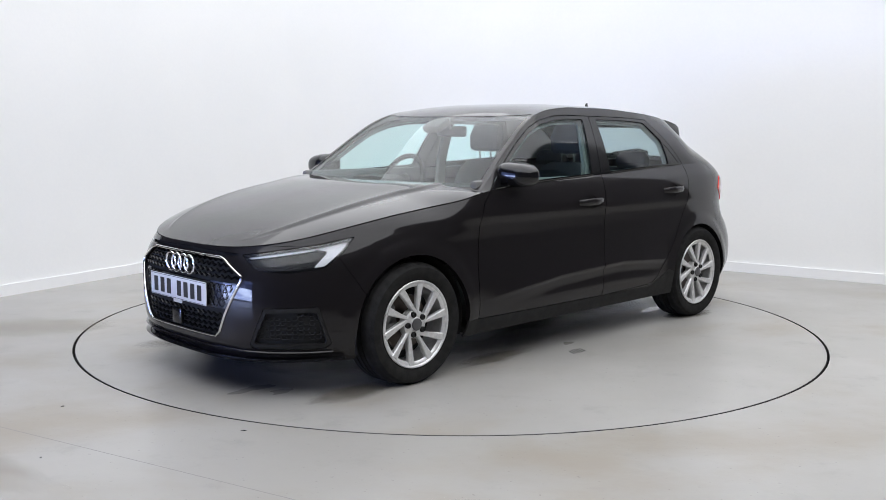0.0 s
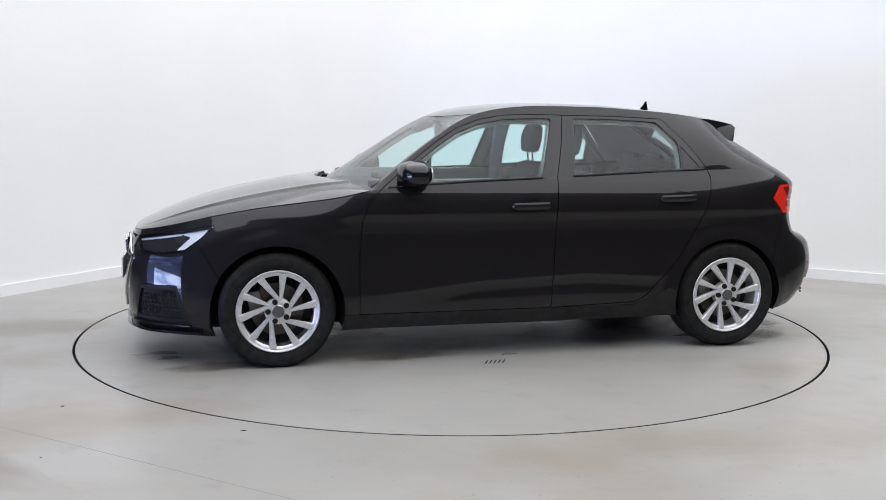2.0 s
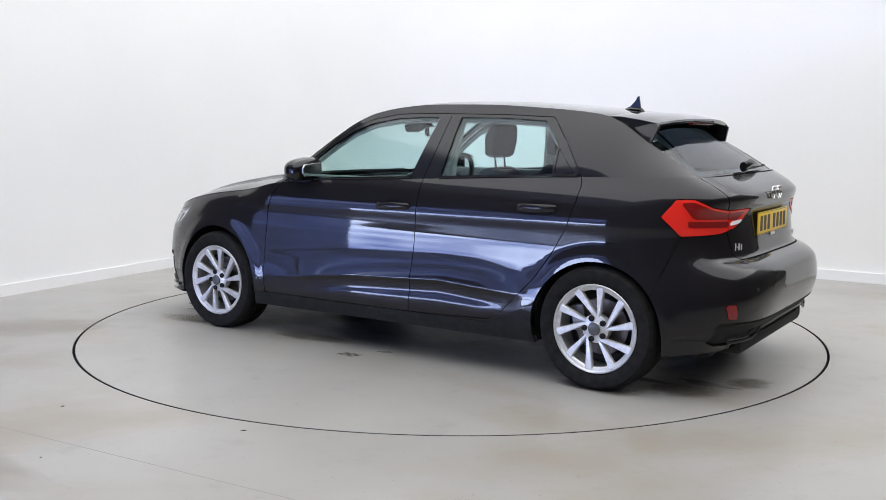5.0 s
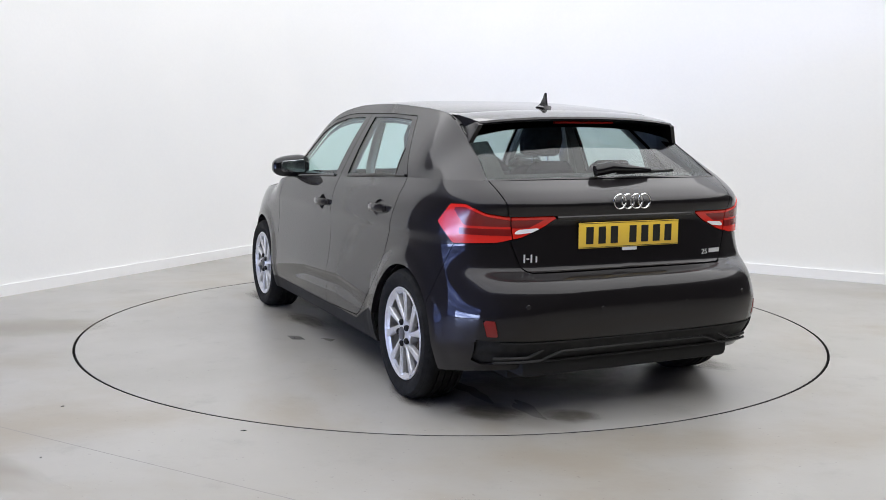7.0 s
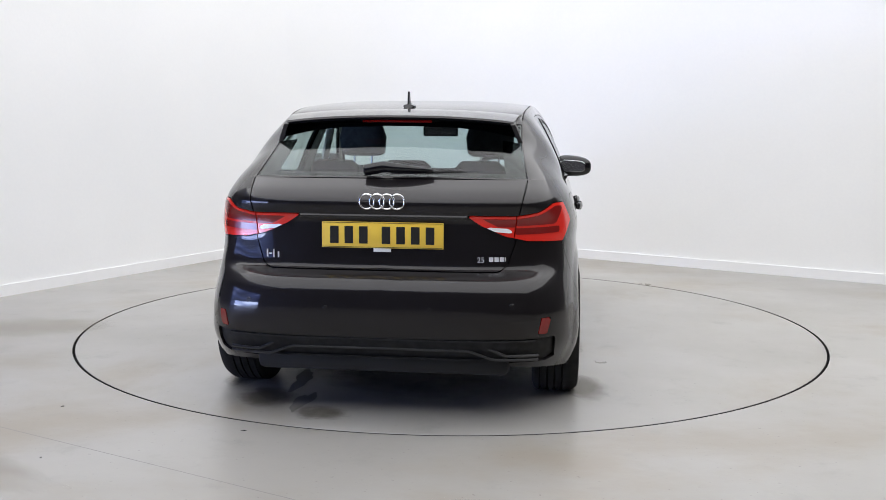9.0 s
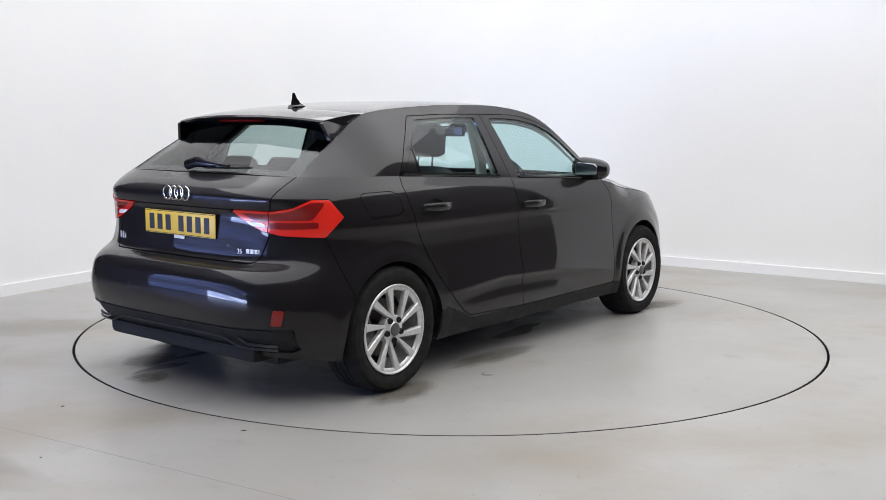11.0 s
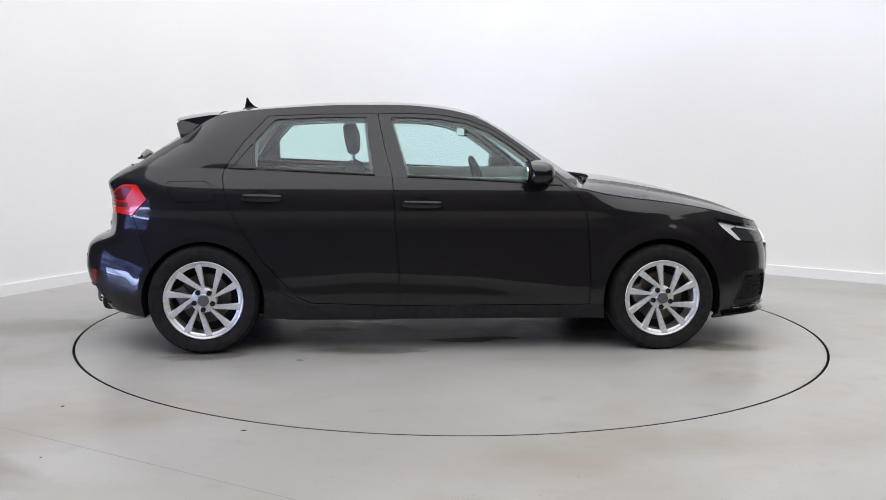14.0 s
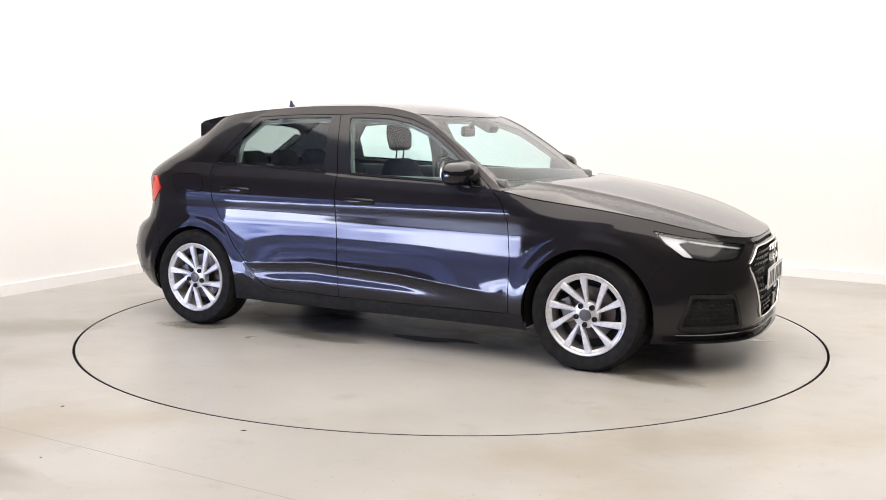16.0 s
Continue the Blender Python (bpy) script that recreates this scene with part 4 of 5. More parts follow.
    skin("middle_lens", s_(dk.moved(0.006)), M_REDDARK, tail, "dark red middle lens", depth=0.004)
    dk = inner_lamp.cut(rear_corner([(-1.0, 0.872), (-1.20, 0.866), (-1.42, 0.868), (-1.34, 0.832), (-1.0, 0.832)])(inner_lamp))[0]
    skin("upper_inner_lens", s_(dk.moved(0.005)), M_REDDARK, tail, "dark red inner lens", depth=0.004)
    wh = inner_lamp.cut(from_rear([(0.545, 0.825), (0.44, 0.832), (0.455, 0.815), (0.55, 0.805)])(inner_lamp))[0]
    skin("reversing_light", s_(wh.moved(0.006)), M_WHITE, tail, "clear reversing light", depth=0.004)
    skin("rear_reflector", s_(reflector_sheet.moved(0.002)), M_REDDARK, label="small red bumper reflector", depth=0.006)

    # honeycomb bumper vent
    vent = skin("bumper_vent", s_(fog_sheet.cut(front_corner(FOG, -0.022)(fog_sheet))[1]), M_PLASTIC, label="black plastic vent surround", depth=0.03)
    core = fog_sheet.cut(front_corner(FOG, -0.022)(fog_sheet))[0]
    skin("vent_mesh", s_(core.moved(-0.025)), M_PLASTIC, vent, depth=0)
    bm = bmesh.new()
    for r in range(6):
        zc = 0.285 + 0.022 * r
        for c in range(11):
            dc = -1.44 + 0.040 * (c + 0.5 * (r % 2))
            p = np.array([[dc, zc]])
            if outline(p, FOG)[0] > -0.034:
                continue
            at = core.v[np.argmin(np.hypot(core.v[:, 1] - core.v[:, 0] - dc, core.v[:, 2] - zc))]
            nn = core.n[np.argmin(np.hypot(core.v[:, 1] - core.v[:, 0] - dc, core.v[:, 2] - zc))]
            t = Vector((-nn[1], nn[0], 0)).normalized()
            o = Vector(at) - Vector(nn) * 0.014
            w = 0.0125
            pts = [o - t * w + Vector((0, 0, 0.005)), o - t * w * 0.6 - Vector((0, 0, 0.006)), o + t * w * 0.6 - Vector((0, 0, 0.006)), o + t * w + Vector((0, 0, 0.005))]
            tube(bm, [(q_.x, sg * q_.y, q_.z) for q_ in pts], 0.0032, 5)
    tagged(part("honeycomb", bm, M_PLASTIC, vent), kind="stuff")

    # door mirror
    door_mirror = tagged(new("door_mirror"), "door mirror in dark paint with a black foot")
    door_mirror.parent = car
    del door_mirror["label"]
    bm = bmesh.new()
    bmesh.ops.create_uvsphere(bm, u_segments=36, v_segments=24, radius=1.0)
    for v in bm.verts:
        c = v.co.copy()
        for a in range(3):
            c[a] = math.copysign(abs(c[a]) ** 0.72, c[a])
        # flat at the back, blunter at the inner end
        x = c.x * (0.128 if c.x > 0 else 0.058)
        y = c.y * 0.116
        z = c.z * (0.074 - 0.014 * (c.y + 1) / 2) + 0.012 * (1 - c.y) / 2 - 0.006
        v.co = (0.535 + x * (1 - 0.25 * (c.y + 1) / 2), sg * (0.842 + y), 1.004 + z)
    if mir:
        bmesh.ops.reverse_faces(bm, faces=bm.faces)
    part("mirror_cap", bm, M_GLOSS, door_mirror)
    bm = bmesh.new()
    prism(bm, [(-0.068, -0.038), (0.058, -0.034), (0.074, -0.018), (0.076, 0.014), (0.060, 0.033), (-0.064, 0.042), (-0.074, 0.026), (-0.076, -0.026)], 0.006, bevel=0.002)
    part("mirror_glass", bm, M_CHROME, door_mirror, "silvered mirror glass",
         Matrix.Translation((0.4815, sg * 0.842, 1.003)) @ Matrix(((0, 0, -1, 0), (-sg * -1, 0, 0, 0), (0, 1, 0, 0), (0, 0, 0, 1))), smooth=False)
    part("mirror_foot", tube(bmesh.new(), [(0.60, sg * 0.755, 0.935), (0.585, sg * 0.79, 0.945), (0.565, sg * 0.83, 0.955)], [(0.055, 0.018), (0.05, 0.016), (0.045, 0.014)], 12), M_GLOSS, door_mirror, "black mirror foot")
    part("indicator", tube(bmesh.new(), [(0.590, sg * 0.885, 0.975), (0.560, sg * 0.935, 0.980), (0.515, sg * 0.944, 0.985)], (0.004, 0.008), 8), M_WHITE, door_mirror, "clear indicator strip")

# bumper lip, and the finisher under the tail
def nose_at(y, z):
    return FRONT_C + (float(NOSE_X(z)) - FRONT_C) * (1 - min(abs(y) / float(WIDTH(z)), 1) ** 3.2) ** (1 / 3.2)


def tail_at(y, z):
    n = float(REAR_N(z))
    return REAR_C - (REAR_C - float(TAIL_X(z))) * (1 - min(abs(y) / float(WIDTH(z)), 1) ** n) ** (1 / n)


bm = bmesh.new()
ys = [0.745 * math.sin(a) for a in np.linspace(-1.45, 1.45, 41)]
tube(bm, [(nose_at(y, 0.17) + 0.012, y * 1.01, 0.172 + 0.012 * (abs(y) / 0.75) ** 3) for y in ys], (0.030, 0.008), 8)
part("front_lip", bm, M_GLOSS, car, "black gloss front lip")
bm = bmesh.new()
tube(bm, [(nose_at(y, 0.215) + 0.004, y, 0.218) for y in ys], (0.014, 0.006), 8)
part("lower_blade", bm, M_PAINT, car)
skin("rear_finisher", diffuser_sheet.both().moved(-0.012), M_PLASTIC, label="black textured lower bumper finisher", depth=0.0)
fin_ = bpy.data.objects["rear_finisher"]
for dz, half in ((0.364, 0.66), (0.272, 0.58)):
    bm = bmesh.new()
    tube(bm, [(tail_at(y, dz) + 0.004, y, dz) for y in np.linspace(-half, half, 33)], (0.006, 0.005), 6)
    part("finisher_edge", bm, M_PLASTIC, fin_)
M_SATIN = material("satin_black_plastic", (0.016, 0.016, 0.017), 0.32)
fy = np.linspace(-0.67, 0.67, 69)
for path, r in ((((0, 0.350), (0.42, 0.350), (0.53, 0.296), (0.67, 0.294)), (0.006, 0.007)), (((0, 0.318), (0.38, 0.316), (0.48, 0.280), (0.67, 0.276)), (0.005, 0.006))):
    bm = bmesh.new()
    tube(bm, [(tail_at(y, 0.31) + 0.008, y, float(np.interp(abs(y), [p[0] for p in path], [p[1] for p in path]))) for y in fy], r, 6)
    part("finisher_crease", bm, M_SATIN, fin_)

for y in (-0.56, -0.22, 0.22, 0.56):
    bm = lathe(bmesh.new(), [(0.0005, 0.0), (0.009, 0.0), (0.0105, -0.002), (0.0105, -0.01)], 16)
    z = 0.52 if abs(y) > 0.3 else 0.50
    ang = math.degrees(math.atan2(tail_at(abs(y) + 0.02, z) - tail_at(abs(y) - 0.02, z), 0.04)) * (1 if y > 0 else -1)
    part("parking_sensor", bm, M_PAINT, car, m=pose(tail_at(y, z) - 0.0012, y, z, 0, 0, 90 - ang * 0.9))

# ---- grille ----
grille = skin("grille", grille_sheet.both().moved(-0.045), M_SHADOW, label="black honeycomb grille in a bright hexagonal frame", depth=0)
hexa = [(0.305, 0.272), (0.335, 0.30), (0.458, 0.545), (0.455, 0.565), (0.335, 0.634), (0.30, 0.642)]
loop = hexa + [(-y, z) for y, z in hexa[::-1]]
dense = []
for a, b in zip(loop, loop[1:] + loop[:1]):
    k = max(1, int(math.hypot(b[0] - a[0], b[1] - a[1]) / 0.03))
    dense += [(a[0] + (b[0] - a[0]) * i / k, a[1] + (b[1] - a[1]) * i / k) for i in range(k)]
pts = [(nose_at(y, z) + 0.004, y, z) for y, z in dense]
part("grille_frame", tube(bmesh.new(), pts + pts[:2], (0.006, 0.007), 8, cap=False, up=(1, 0, 0)), M_CHROME, grille, "bright frame")
skinny = grille_sheet.cut(from_front([(-0.1, 0.405), (0.43, 0.405), (0.455, 0.53), (-0.1, 0.53)])(grille_sheet))[0]
skin("grille_band", skinny.both().moved(-0.012), M_GLOSS, grille, "black gloss band behind the plate", depth=0.02)


def half_at(z):
    return float(np.interp(z, [0.272, 0.30, 0.545, 0.565, 0.642], [0.305, 0.335, 0.458, 0.455, 0.30]))


for z in (0.296, 0.322, 0.348, 0.374, 0.553, 0.579, 0.605, 0.628):
    bm = bmesh.new()
    half = half_at(z) - 0.02
    n = int(half / 0.0215)
    ptsz = []
    for i in range(-n, n + 1):
        y = i * 0.0215
        ptsz.append((nose_at(y, z) - 0.014, y, z + (0.007 if i % 2 else -0.007)))
    tube(bm, ptsz, (0.010, 0.0035), 5)
    part("grille_bar", bm, M_GLOSS, grille)
bm = bmesh.new()
for i in range(-9, 10):
    if abs(i) < 6:
        continue
    for j in range(3):
        y, z = i * 0.042 + 0.02 * (j % 2), 0.43 + 0.036 * j
        if abs(y) > half_at(z) - 0.035:
            continue
        c = [(nose_at(y + 0.02 * math.cos(a), z) - 0.008, y + 0.02 * math.cos(a), z + 0.018 * math.sin(a)) for a in np.linspace(0, math.tau, 7)]
        tube(bm, c, 0.0022, 5, up=(1, 0, 0))
tagged(part("hexagon_relief", bm, M_GLOSS, grille), kind="stuff")
bm = bmesh.new()
box(bm, nose_at(0, 0.33) - 0.002, -0.02, 0.325, 0.02, 0.085, 0.075, 0.005)
part("radar_cover", bm, M_GLOSS, grille, "square black sensor cover")


def rings(parent, x, z, r, step, face):
    for i in range(4):
        bm = bmesh.new()
        tube(bm, [(0, r * math.cos(a), r * math.sin(a)) for a in np.linspace(0, math.tau, 41)], r * 0.13, 8, cap=False, up=(1, 0, 0))
        y = (i - 1.5) * step
        ob = part("emblem_ring", bm, M_CHROME, parent, "bright metal emblem ring", pose(x(y) + face * 0.004 * (1 + i % 2 * 0.6), y, z))


rings(grille, lambda y: nose_at(y, 0.588) + 0.004, 0.588, 0.044, 0.059, 1)
rings(tailgate, lambda y: tail_at(y, 0.937) - 0.006, 0.937, 0.031, 0.043, -1)


def number_plate(parent, x, z, face, mat, label):
    plate = new("number_plate")
    plate.parent = parent
    plate["label"] = label
    bm = bmesh.new()
    box(bm, 0, 0, 0, 0.006, 0.525, 0.112, 0.002)
    part("plate_sheet", bm, mat, plate)
    # the marks, as plain bars
    ys = [-0.205, -0.142, -0.079, -0.016, 0.082, 0.145, 0.208]
    for y in ys:
        bm = bmesh.new()
        box(bm, face * 0.0035, -face * -1 * y * -1, 0.0, 0.002, 0.037, 0.074)
        part("plate_mark", bm, M_INK, plate, smooth=False)
    bm = bmesh.new()
    for yy, zz, a, b in ((0, 0.052, 0.515, 0.002), (0, -0.052, 0.515, 0.002)):
        box(bm, face * 0.0035, yy, zz, 0.001, a, b)
    part("plate_border", bm, M_INK, plate, smooth=False)
    bm = bmesh.new()
    box(bm, face * 0.002, 0, -0.064, 0.006, 0.075, 0.014)
    part("dealer_strip", bm, M_PLATEW, plate, smooth=False)
    plate.matrix_basis = pose(x, 0, z)
    return plate


number_plate(car, nose_at(0, 0.465) + 0.006, 0.465, 1, M_PLATEW, "white front number plate with dark marks")
number_plate(car, -1.866, 0.793, -1, M_YELLOW, "yellow rear number plate with dark marks")

# raised model badges: plain bars, and the figure that can be read
def bar_badge(name, y0, z0, spans, h, parent):
    bm = bmesh.new()
    for a, b, lo, hi in spans:
        yc = y0 - (a + b) / 2
        box(bm, tail_at(yc, z0) - 0.004, yc, z0 + (lo + hi) / 2, 0.004, b - a, hi - lo)
    return part(name, bm, M_BADGE, parent, "small bright model badge", smooth=False)


bar_badge("model_badge", 0.515, 0.705, [(0.0, 0.006, -0.018, 0.016), (0.012, 0.024, -0.006, 0.0), (0.030, 0.036, -0.018, 0.016), (0.052, 0.058, -0.018, 0.008)], 0.03, tailgate)
bar_badge("engine_badge", -0.455, 0.695, [(0.0, 0.018, -0.008, 0.011), (0.023, 0.041, -0.008, 0.011), (0.045, 0.062, -0.008, 0.011), (0.066, 0.070, -0.008, 0.011)], 0.02, tailgate)
txt = bpy.data.curves.new("engine_figure", "FONT")
txt.body, txt.size, txt.extrude = "25", 0.032, 0.0015
fig = new("engine_figure", txt)
tmp = bpy.data.meshes.new_from_object(fig.evaluated_get(bpy.context.evaluated_depsgraph_get()))
bpy.data.objects.remove(fig)
fig = new("engine_figure", tmp)
tmp.materials.append(M_BADGE)
fig.parent = tailgate
fig.matrix_basis = Matrix.Translation((tail_at(0.40, 0.69) - 0.005, -0.405, 0.684)) @ Matrix(((0, 0, -1, 0), (-1, 0, 0, 0), (0, 1, 0, 0), (0, 0, 0, 1)))

# dark band above the rear plate
bm = bmesh.new()
tube(bm, [(tail_at(y, 0.872) + 0.004, y, 0.874) for y in np.linspace(-0.36, 0.36, 15)], (0.010, 0.012), 6)
part("plate_light_strip", bm, M_GLOSS, tailgate)

# ---- roof spoiler, aerial and wipers ----
bm = bmesh.new()
n = 24
prof = [(-1.235, 0.004), (-1.32, 0.010), (-1.42, 0.004), (-1.492, -0.004), (-1.500, -0.012), (-1.488, -0.024), (-1.40, -0.040), (-1.34, -0.055)]
rows = []
for i in range(n + 1):
    y = -0.560 + 1.12 * i / n
    t = abs(y) / 0.56
    row = []
    for x, dz in prof:
        xx = x + 0.055 * t ** 3 * (1 if x < -1.3 else 0.4)
        top = 1.328 - 0.026 * t ** 2.5 - 0.10 * (-1.235 - x) + 0.005
        row.append(bm.verts.new((xx, y * (1 - 0.05 * (-1.235 - x) / 0.27), top + dz)))
    rows.append(row)
for a, b in zip(rows, rows[1:]):
    for k in range(len(prof) - 1):
        bm.faces.new((a[k], a[k + 1], b[k + 1], b[k]))
    bm.faces.new((a[-1], a[0], b[0], b[-1]))
bm.faces.new(rows[0])
bm.faces.new(rows[-1][::-1])
bmesh.ops.recalc_face_normals(bm, faces=bm.faces)
spoiler = part("roof_spoiler", bm, M_PAINT, car)
bm = bmesh.new()
tube(bm, [(-1.478 + 0.03 * (abs(y) / 0.2) ** 3 * 0.2, y, 1.276) for y in np.linspace(-0.16, 0.16, 9)], (0.012, 0.006), 6)
part("high_brake_light", bm, M_REDDARK, spoiler, "dark red high-level brake light")
for sg in (1, -1):
    bm = bmesh.new()
    prism(bm, [(-1.29, 1.285), (-1.36, 1.288), (-1.44, 1.272), (-1.455, 1.262), (-1.428, 1.180), (-1.41, 1.186)], 0.022, bevel=0.003,
          m=Matrix(((1, 0, 0, 0), (0, 0, sg, 0), (0, 1, 0, 0), (0, 0, 0, 1))))
    for v in bm.verts:
        v.co.y += sg * (0.532 + 0.42 * (1.285 - v.co.z))
    part("spoiler_blade", bm, M_PAINT, spoiler)
bm = bmesh.new()
tube(bm, [(-1.00, 0, 1.342), (-1.04, 0, 1.350), (-1.09, 0, 1.356), (-1.14, 0, 1.352), (-1.16, 0, 1.336)], [(0.006, 0.003), (0.020, 0.006), (0.030, 0.010), (0.026, 0.010), (0.01, 0.004)], 12)
prof_a = [(-1.03, 1.350), (-1.08, 1.372), (-1.108, 1.402), (-1.118, 1.422), (-1.126, 1.424), (-1.130, 1.40), (-1.140, 1.352)]
prism(bm, prof_a, 0.010, m=None)
for v in list(bm.verts)[-14:]:
    v.co = (v.co.x, v.co.z + 0.005, v.co.y)
part("roof_aerial", bm, M_GLOSS, car, "black shark-fin aerial")
wiper = part("rear_wiper", tube(bmesh.new(), [(-1.735, 0.10, 1.062), (-1.742, 0.02, 1.078), (-1.740, -0.10, 1.070), (-1.728, -0.20, 1.062)], [(0.02, 0.026), (0.022, 0.026), (0.016, 0.016), (0.010, 0.010)], 10), M_GLOSS, car, "black rear wiper with a broad foot")
part("wiper_blade", tube(bmesh.new(), [(-1.730, -0.02, 1.052), (-1.722, -0.18, 1.055), (-1.715, -0.34, 1.060)], 0.006, 6), M_PLASTIC, wiper)
for y0, y1 in ((0.56, 0.06), (0.0, -0.50)):
    pts = []
    for i in range(7):
        y = y0 + (y1 - y0) * i / 6
        x = 0.99 - 0.16 * (abs(y) / 0.75) ** 2 - 0.01 * i / 6
        pts.append((x, y, 0.925 + 0.012 * math.sin(i / 6 * 3.1)))
    w = part("front_wiper", tube(bmesh.new(), pts, [0.010, 0.010, 0.008, 0.008, 0.007, 0.006, 0.005], 8), M_PLASTIC, car, "black windscreen wiper")
    part("wiper_blade", tube(bmesh.new(), [(p[0] - 0.03, p[1], p[2] + 0.014) for p in pts[1:]], 0.005, 6), M_PLASTIC, w)
bm = bmesh.new()
rows = []
for i in range(25):
    y = -0.72 + 1.44 * i / 24
    x = 1.005 - 0.19 * (abs(y) / 0.75) ** 2
    rows.append([bm.verts.new((x, y, 0.902)), bm.verts.new((x - 0.10, y, 0.925)), bm.verts.new((x - 0.10, y, 0.88))])
for a, b in zip(rows, rows[1:]):
    for k in range(3):
        bm.faces.new((a[k], a[(k + 1) % 3], b[(k + 1) % 3], b[k]))
bmesh.ops.recalc_face_normals(bm, faces=bm.faces)
part("scuttle_panel", bm, M_PLASTIC, car, "black plastic scuttle panel")

# ---- wheels ----
def make_wheel():
    wheel = new("road_wheel")
    wheel.parent = car
    wheel["label"] = "silver ten-spoke alloy wheel with a worn tyre"
    # outside is +y; the hub's face lies at y = 0
    R, r = 0.303, 0.213
    prof = [(r - 0.004, -0.012), (r + 0.006, -0.004), (r + 0.020, 0.006), (r + 0.045, 0.014), (r + 0.068, 0.010), (R - 0.012, -0.004), (R - 0.003, -0.018), (R, -0.034)]
    for k in range(4):
        y = -0.058 - k * 0.034
        prof += [(R + 0.001, y + 0.006), (R + 0.001, y), (R - 0.008, y - 0.001), (R - 0.008, y - 0.007), (R + 0.001, y - 0.008)]
    prof += [(R, -0.176), (R - 0.012, -0.192), (r + 0.05, -0.202), (r, -0.19)]
    tyre = part("tyre", lathe(bmesh.new(), prof, 72), M_RUBBER, wheel, "black rubber tyre")
    bm = bmesh.new()
    for k in range(72):
        # shoulder blocks of the tread
        a = k * math.tau / 72
        m = Matrix.Rotation(a, 4, "Y")
        box(bm, 0, 0, 0, 0.005, 0.030, 0.017, m=m @ Matrix.Translation((R - 0.0075, -0.020, 0)) @ Matrix.Rotation(0.35, 4, "Z"))
    tagged(part("tread", bm, M_RUBBER, wheel, smooth=False), kind="stuff")
    rim = part("rim", lathe(bmesh.new(), [(r + 0.002, -0.004), (r + 0.004, 0.000), (r, 0.004), (r - 0.006, 0.002), (r - 0.012, -0.006), (r - 0.018, -0.035), (r - 0.020, -0.15),
                                          (r - 0.012, -0.19), (r, -0.19)], 72), M_SILVER, wheel, "silver alloy rim")
    part("rim_lip", lathe(bmesh.new(), [(r - 0.010, -0.004), (r - 0.018, -0.006), (r - 0.027, -0.014), (r - 0.022, -0.03)], 72), M_SILVER, wheel)

    def spoke(tip, lead, w0, w1, lift):
        """A tapered bar from the hub to the rim; lead: how far its root is ahead of its tip."""
        bm = bmesh.new()
        a0, a1 = radians(tip + lead), radians(tip)
        p0, p1 = Vector((math.cos(a0) * 0.046, 0, math.sin(a0) * 0.046)), Vector((math.cos(a1) * (r - 0.012), 0, math.sin(a1) * (r - 0.012)))
        d = (p1 - p0).normalized()
        s = Vector((-d.z, 0, d.x))
        secs = []
        for t in (0, 0.25, 0.6, 0.85, 1.0):
            c = p0.lerp(p1, t)
            w = w0 + (w1 - w0) * t ** 1.3
            y = -0.016 + 0.012 * t + lift
            ridge = 0.004 * (1 - t)
            secs.append([bm.verts.new(c - s * w + Vector((0, y - 0.022, 0))), bm.verts.new(c - s * w + Vector((0, y - 0.004, 0))),
                         bm.verts.new(c - s * (w - 0.004) + Vector((0, y + ridge, 0))), bm.verts.new(c + s * (w - 0.004) + Vector((0, y + ridge, 0))),
                         bm.verts.new(c + s * w + Vector((0, y - 0.004, 0))), bm.verts.new(c + s * w + Vector((0, y - 0.022, 0)))])
        for a, b in zip(secs, secs[1:]):
            for k in range(6):
                bm.faces.new((a[k], a[(k + 1) % 6], b[(k + 1) % 6], b[k]))
        bm.faces.new(secs[0])
        bm.faces.new(secs[-1][::-1])
        bmesh.ops.recalc_face_normals(bm, faces=bm.faces)
        return bm

    wide, slim = None, None
    for k in range(5):
        if not wide:
            wide = part("spoke", spoke(0, 50, 0.0100, 0.0195, 0.0025), M_SILVER, wheel, smooth=False)
            slim = part("spoke", spoke(36, 12, 0.0075, 0.0205, 0.003), M_SILVER, wheel, smooth=False)
        else:
            for o in (wide, slim):
                c = new("spoke", o.data)
                c.parent = wheel
                c.matrix_basis = Matrix.Rotation(-radians(72 * k), 4, "Y")
    bm = lathe(bmesh.new(), [(0.030, 0.001), (0.036, -0.006), (0.062, -0.0095), (0.069, -0.014), (0.071, -0.05), (0.04, -0.06)], 40)
    part("hub", bm, M_SILVER, wheel)
    bm = lathe(bmesh.new(), [(0.0005, 0.010), (0.020, 0.009), (0.029, 0.006), (0.031, 0.002), (0.031, -0.01)], 32)
    part("centre_cap", bm, M_CAP, wheel, "grey centre cap")
    bolt = None
    for k in range(5):
        a = radians(10 + 72 * k)
        m = Matrix.Translation((0.052 * math.cos(a), -0.003, 0.052 * math.sin(a)))
        if not bolt:
            bolt = part("wheel_bolt", lathe(bmesh.new(), [(0.0005, 0.0015), (0.007, 0.001), (0.0075, 0.006), (0.0125, 0.006), (0.0145, 0.001), (0.0145, -0.012)], 12), M_SHADOW, wheel, "dark wheel bolt", m)
        else:
            o = new("wheel_bolt", bolt.data)
            o.parent, o.matrix_basis = wheel, m
            o["label"] = "dark wheel bolt"
    disc = part("brake_disc", lathe(bmesh.new(), [(0.03, -0.085), (0.138, -0.085), (0.139, -0.09), (0.139, -0.105), (0.03, -0.105)], 48), M_RUST, wheel, "worn steel brake disc")
    bm = bmesh.new()
    box(bm, 0.105, -0.085, 0.055, 0.075, 0.05, 0.13, 0.012)
    part("brake_caliper", bm, M_GREYMETAL, wheel, "grey brake caliper")
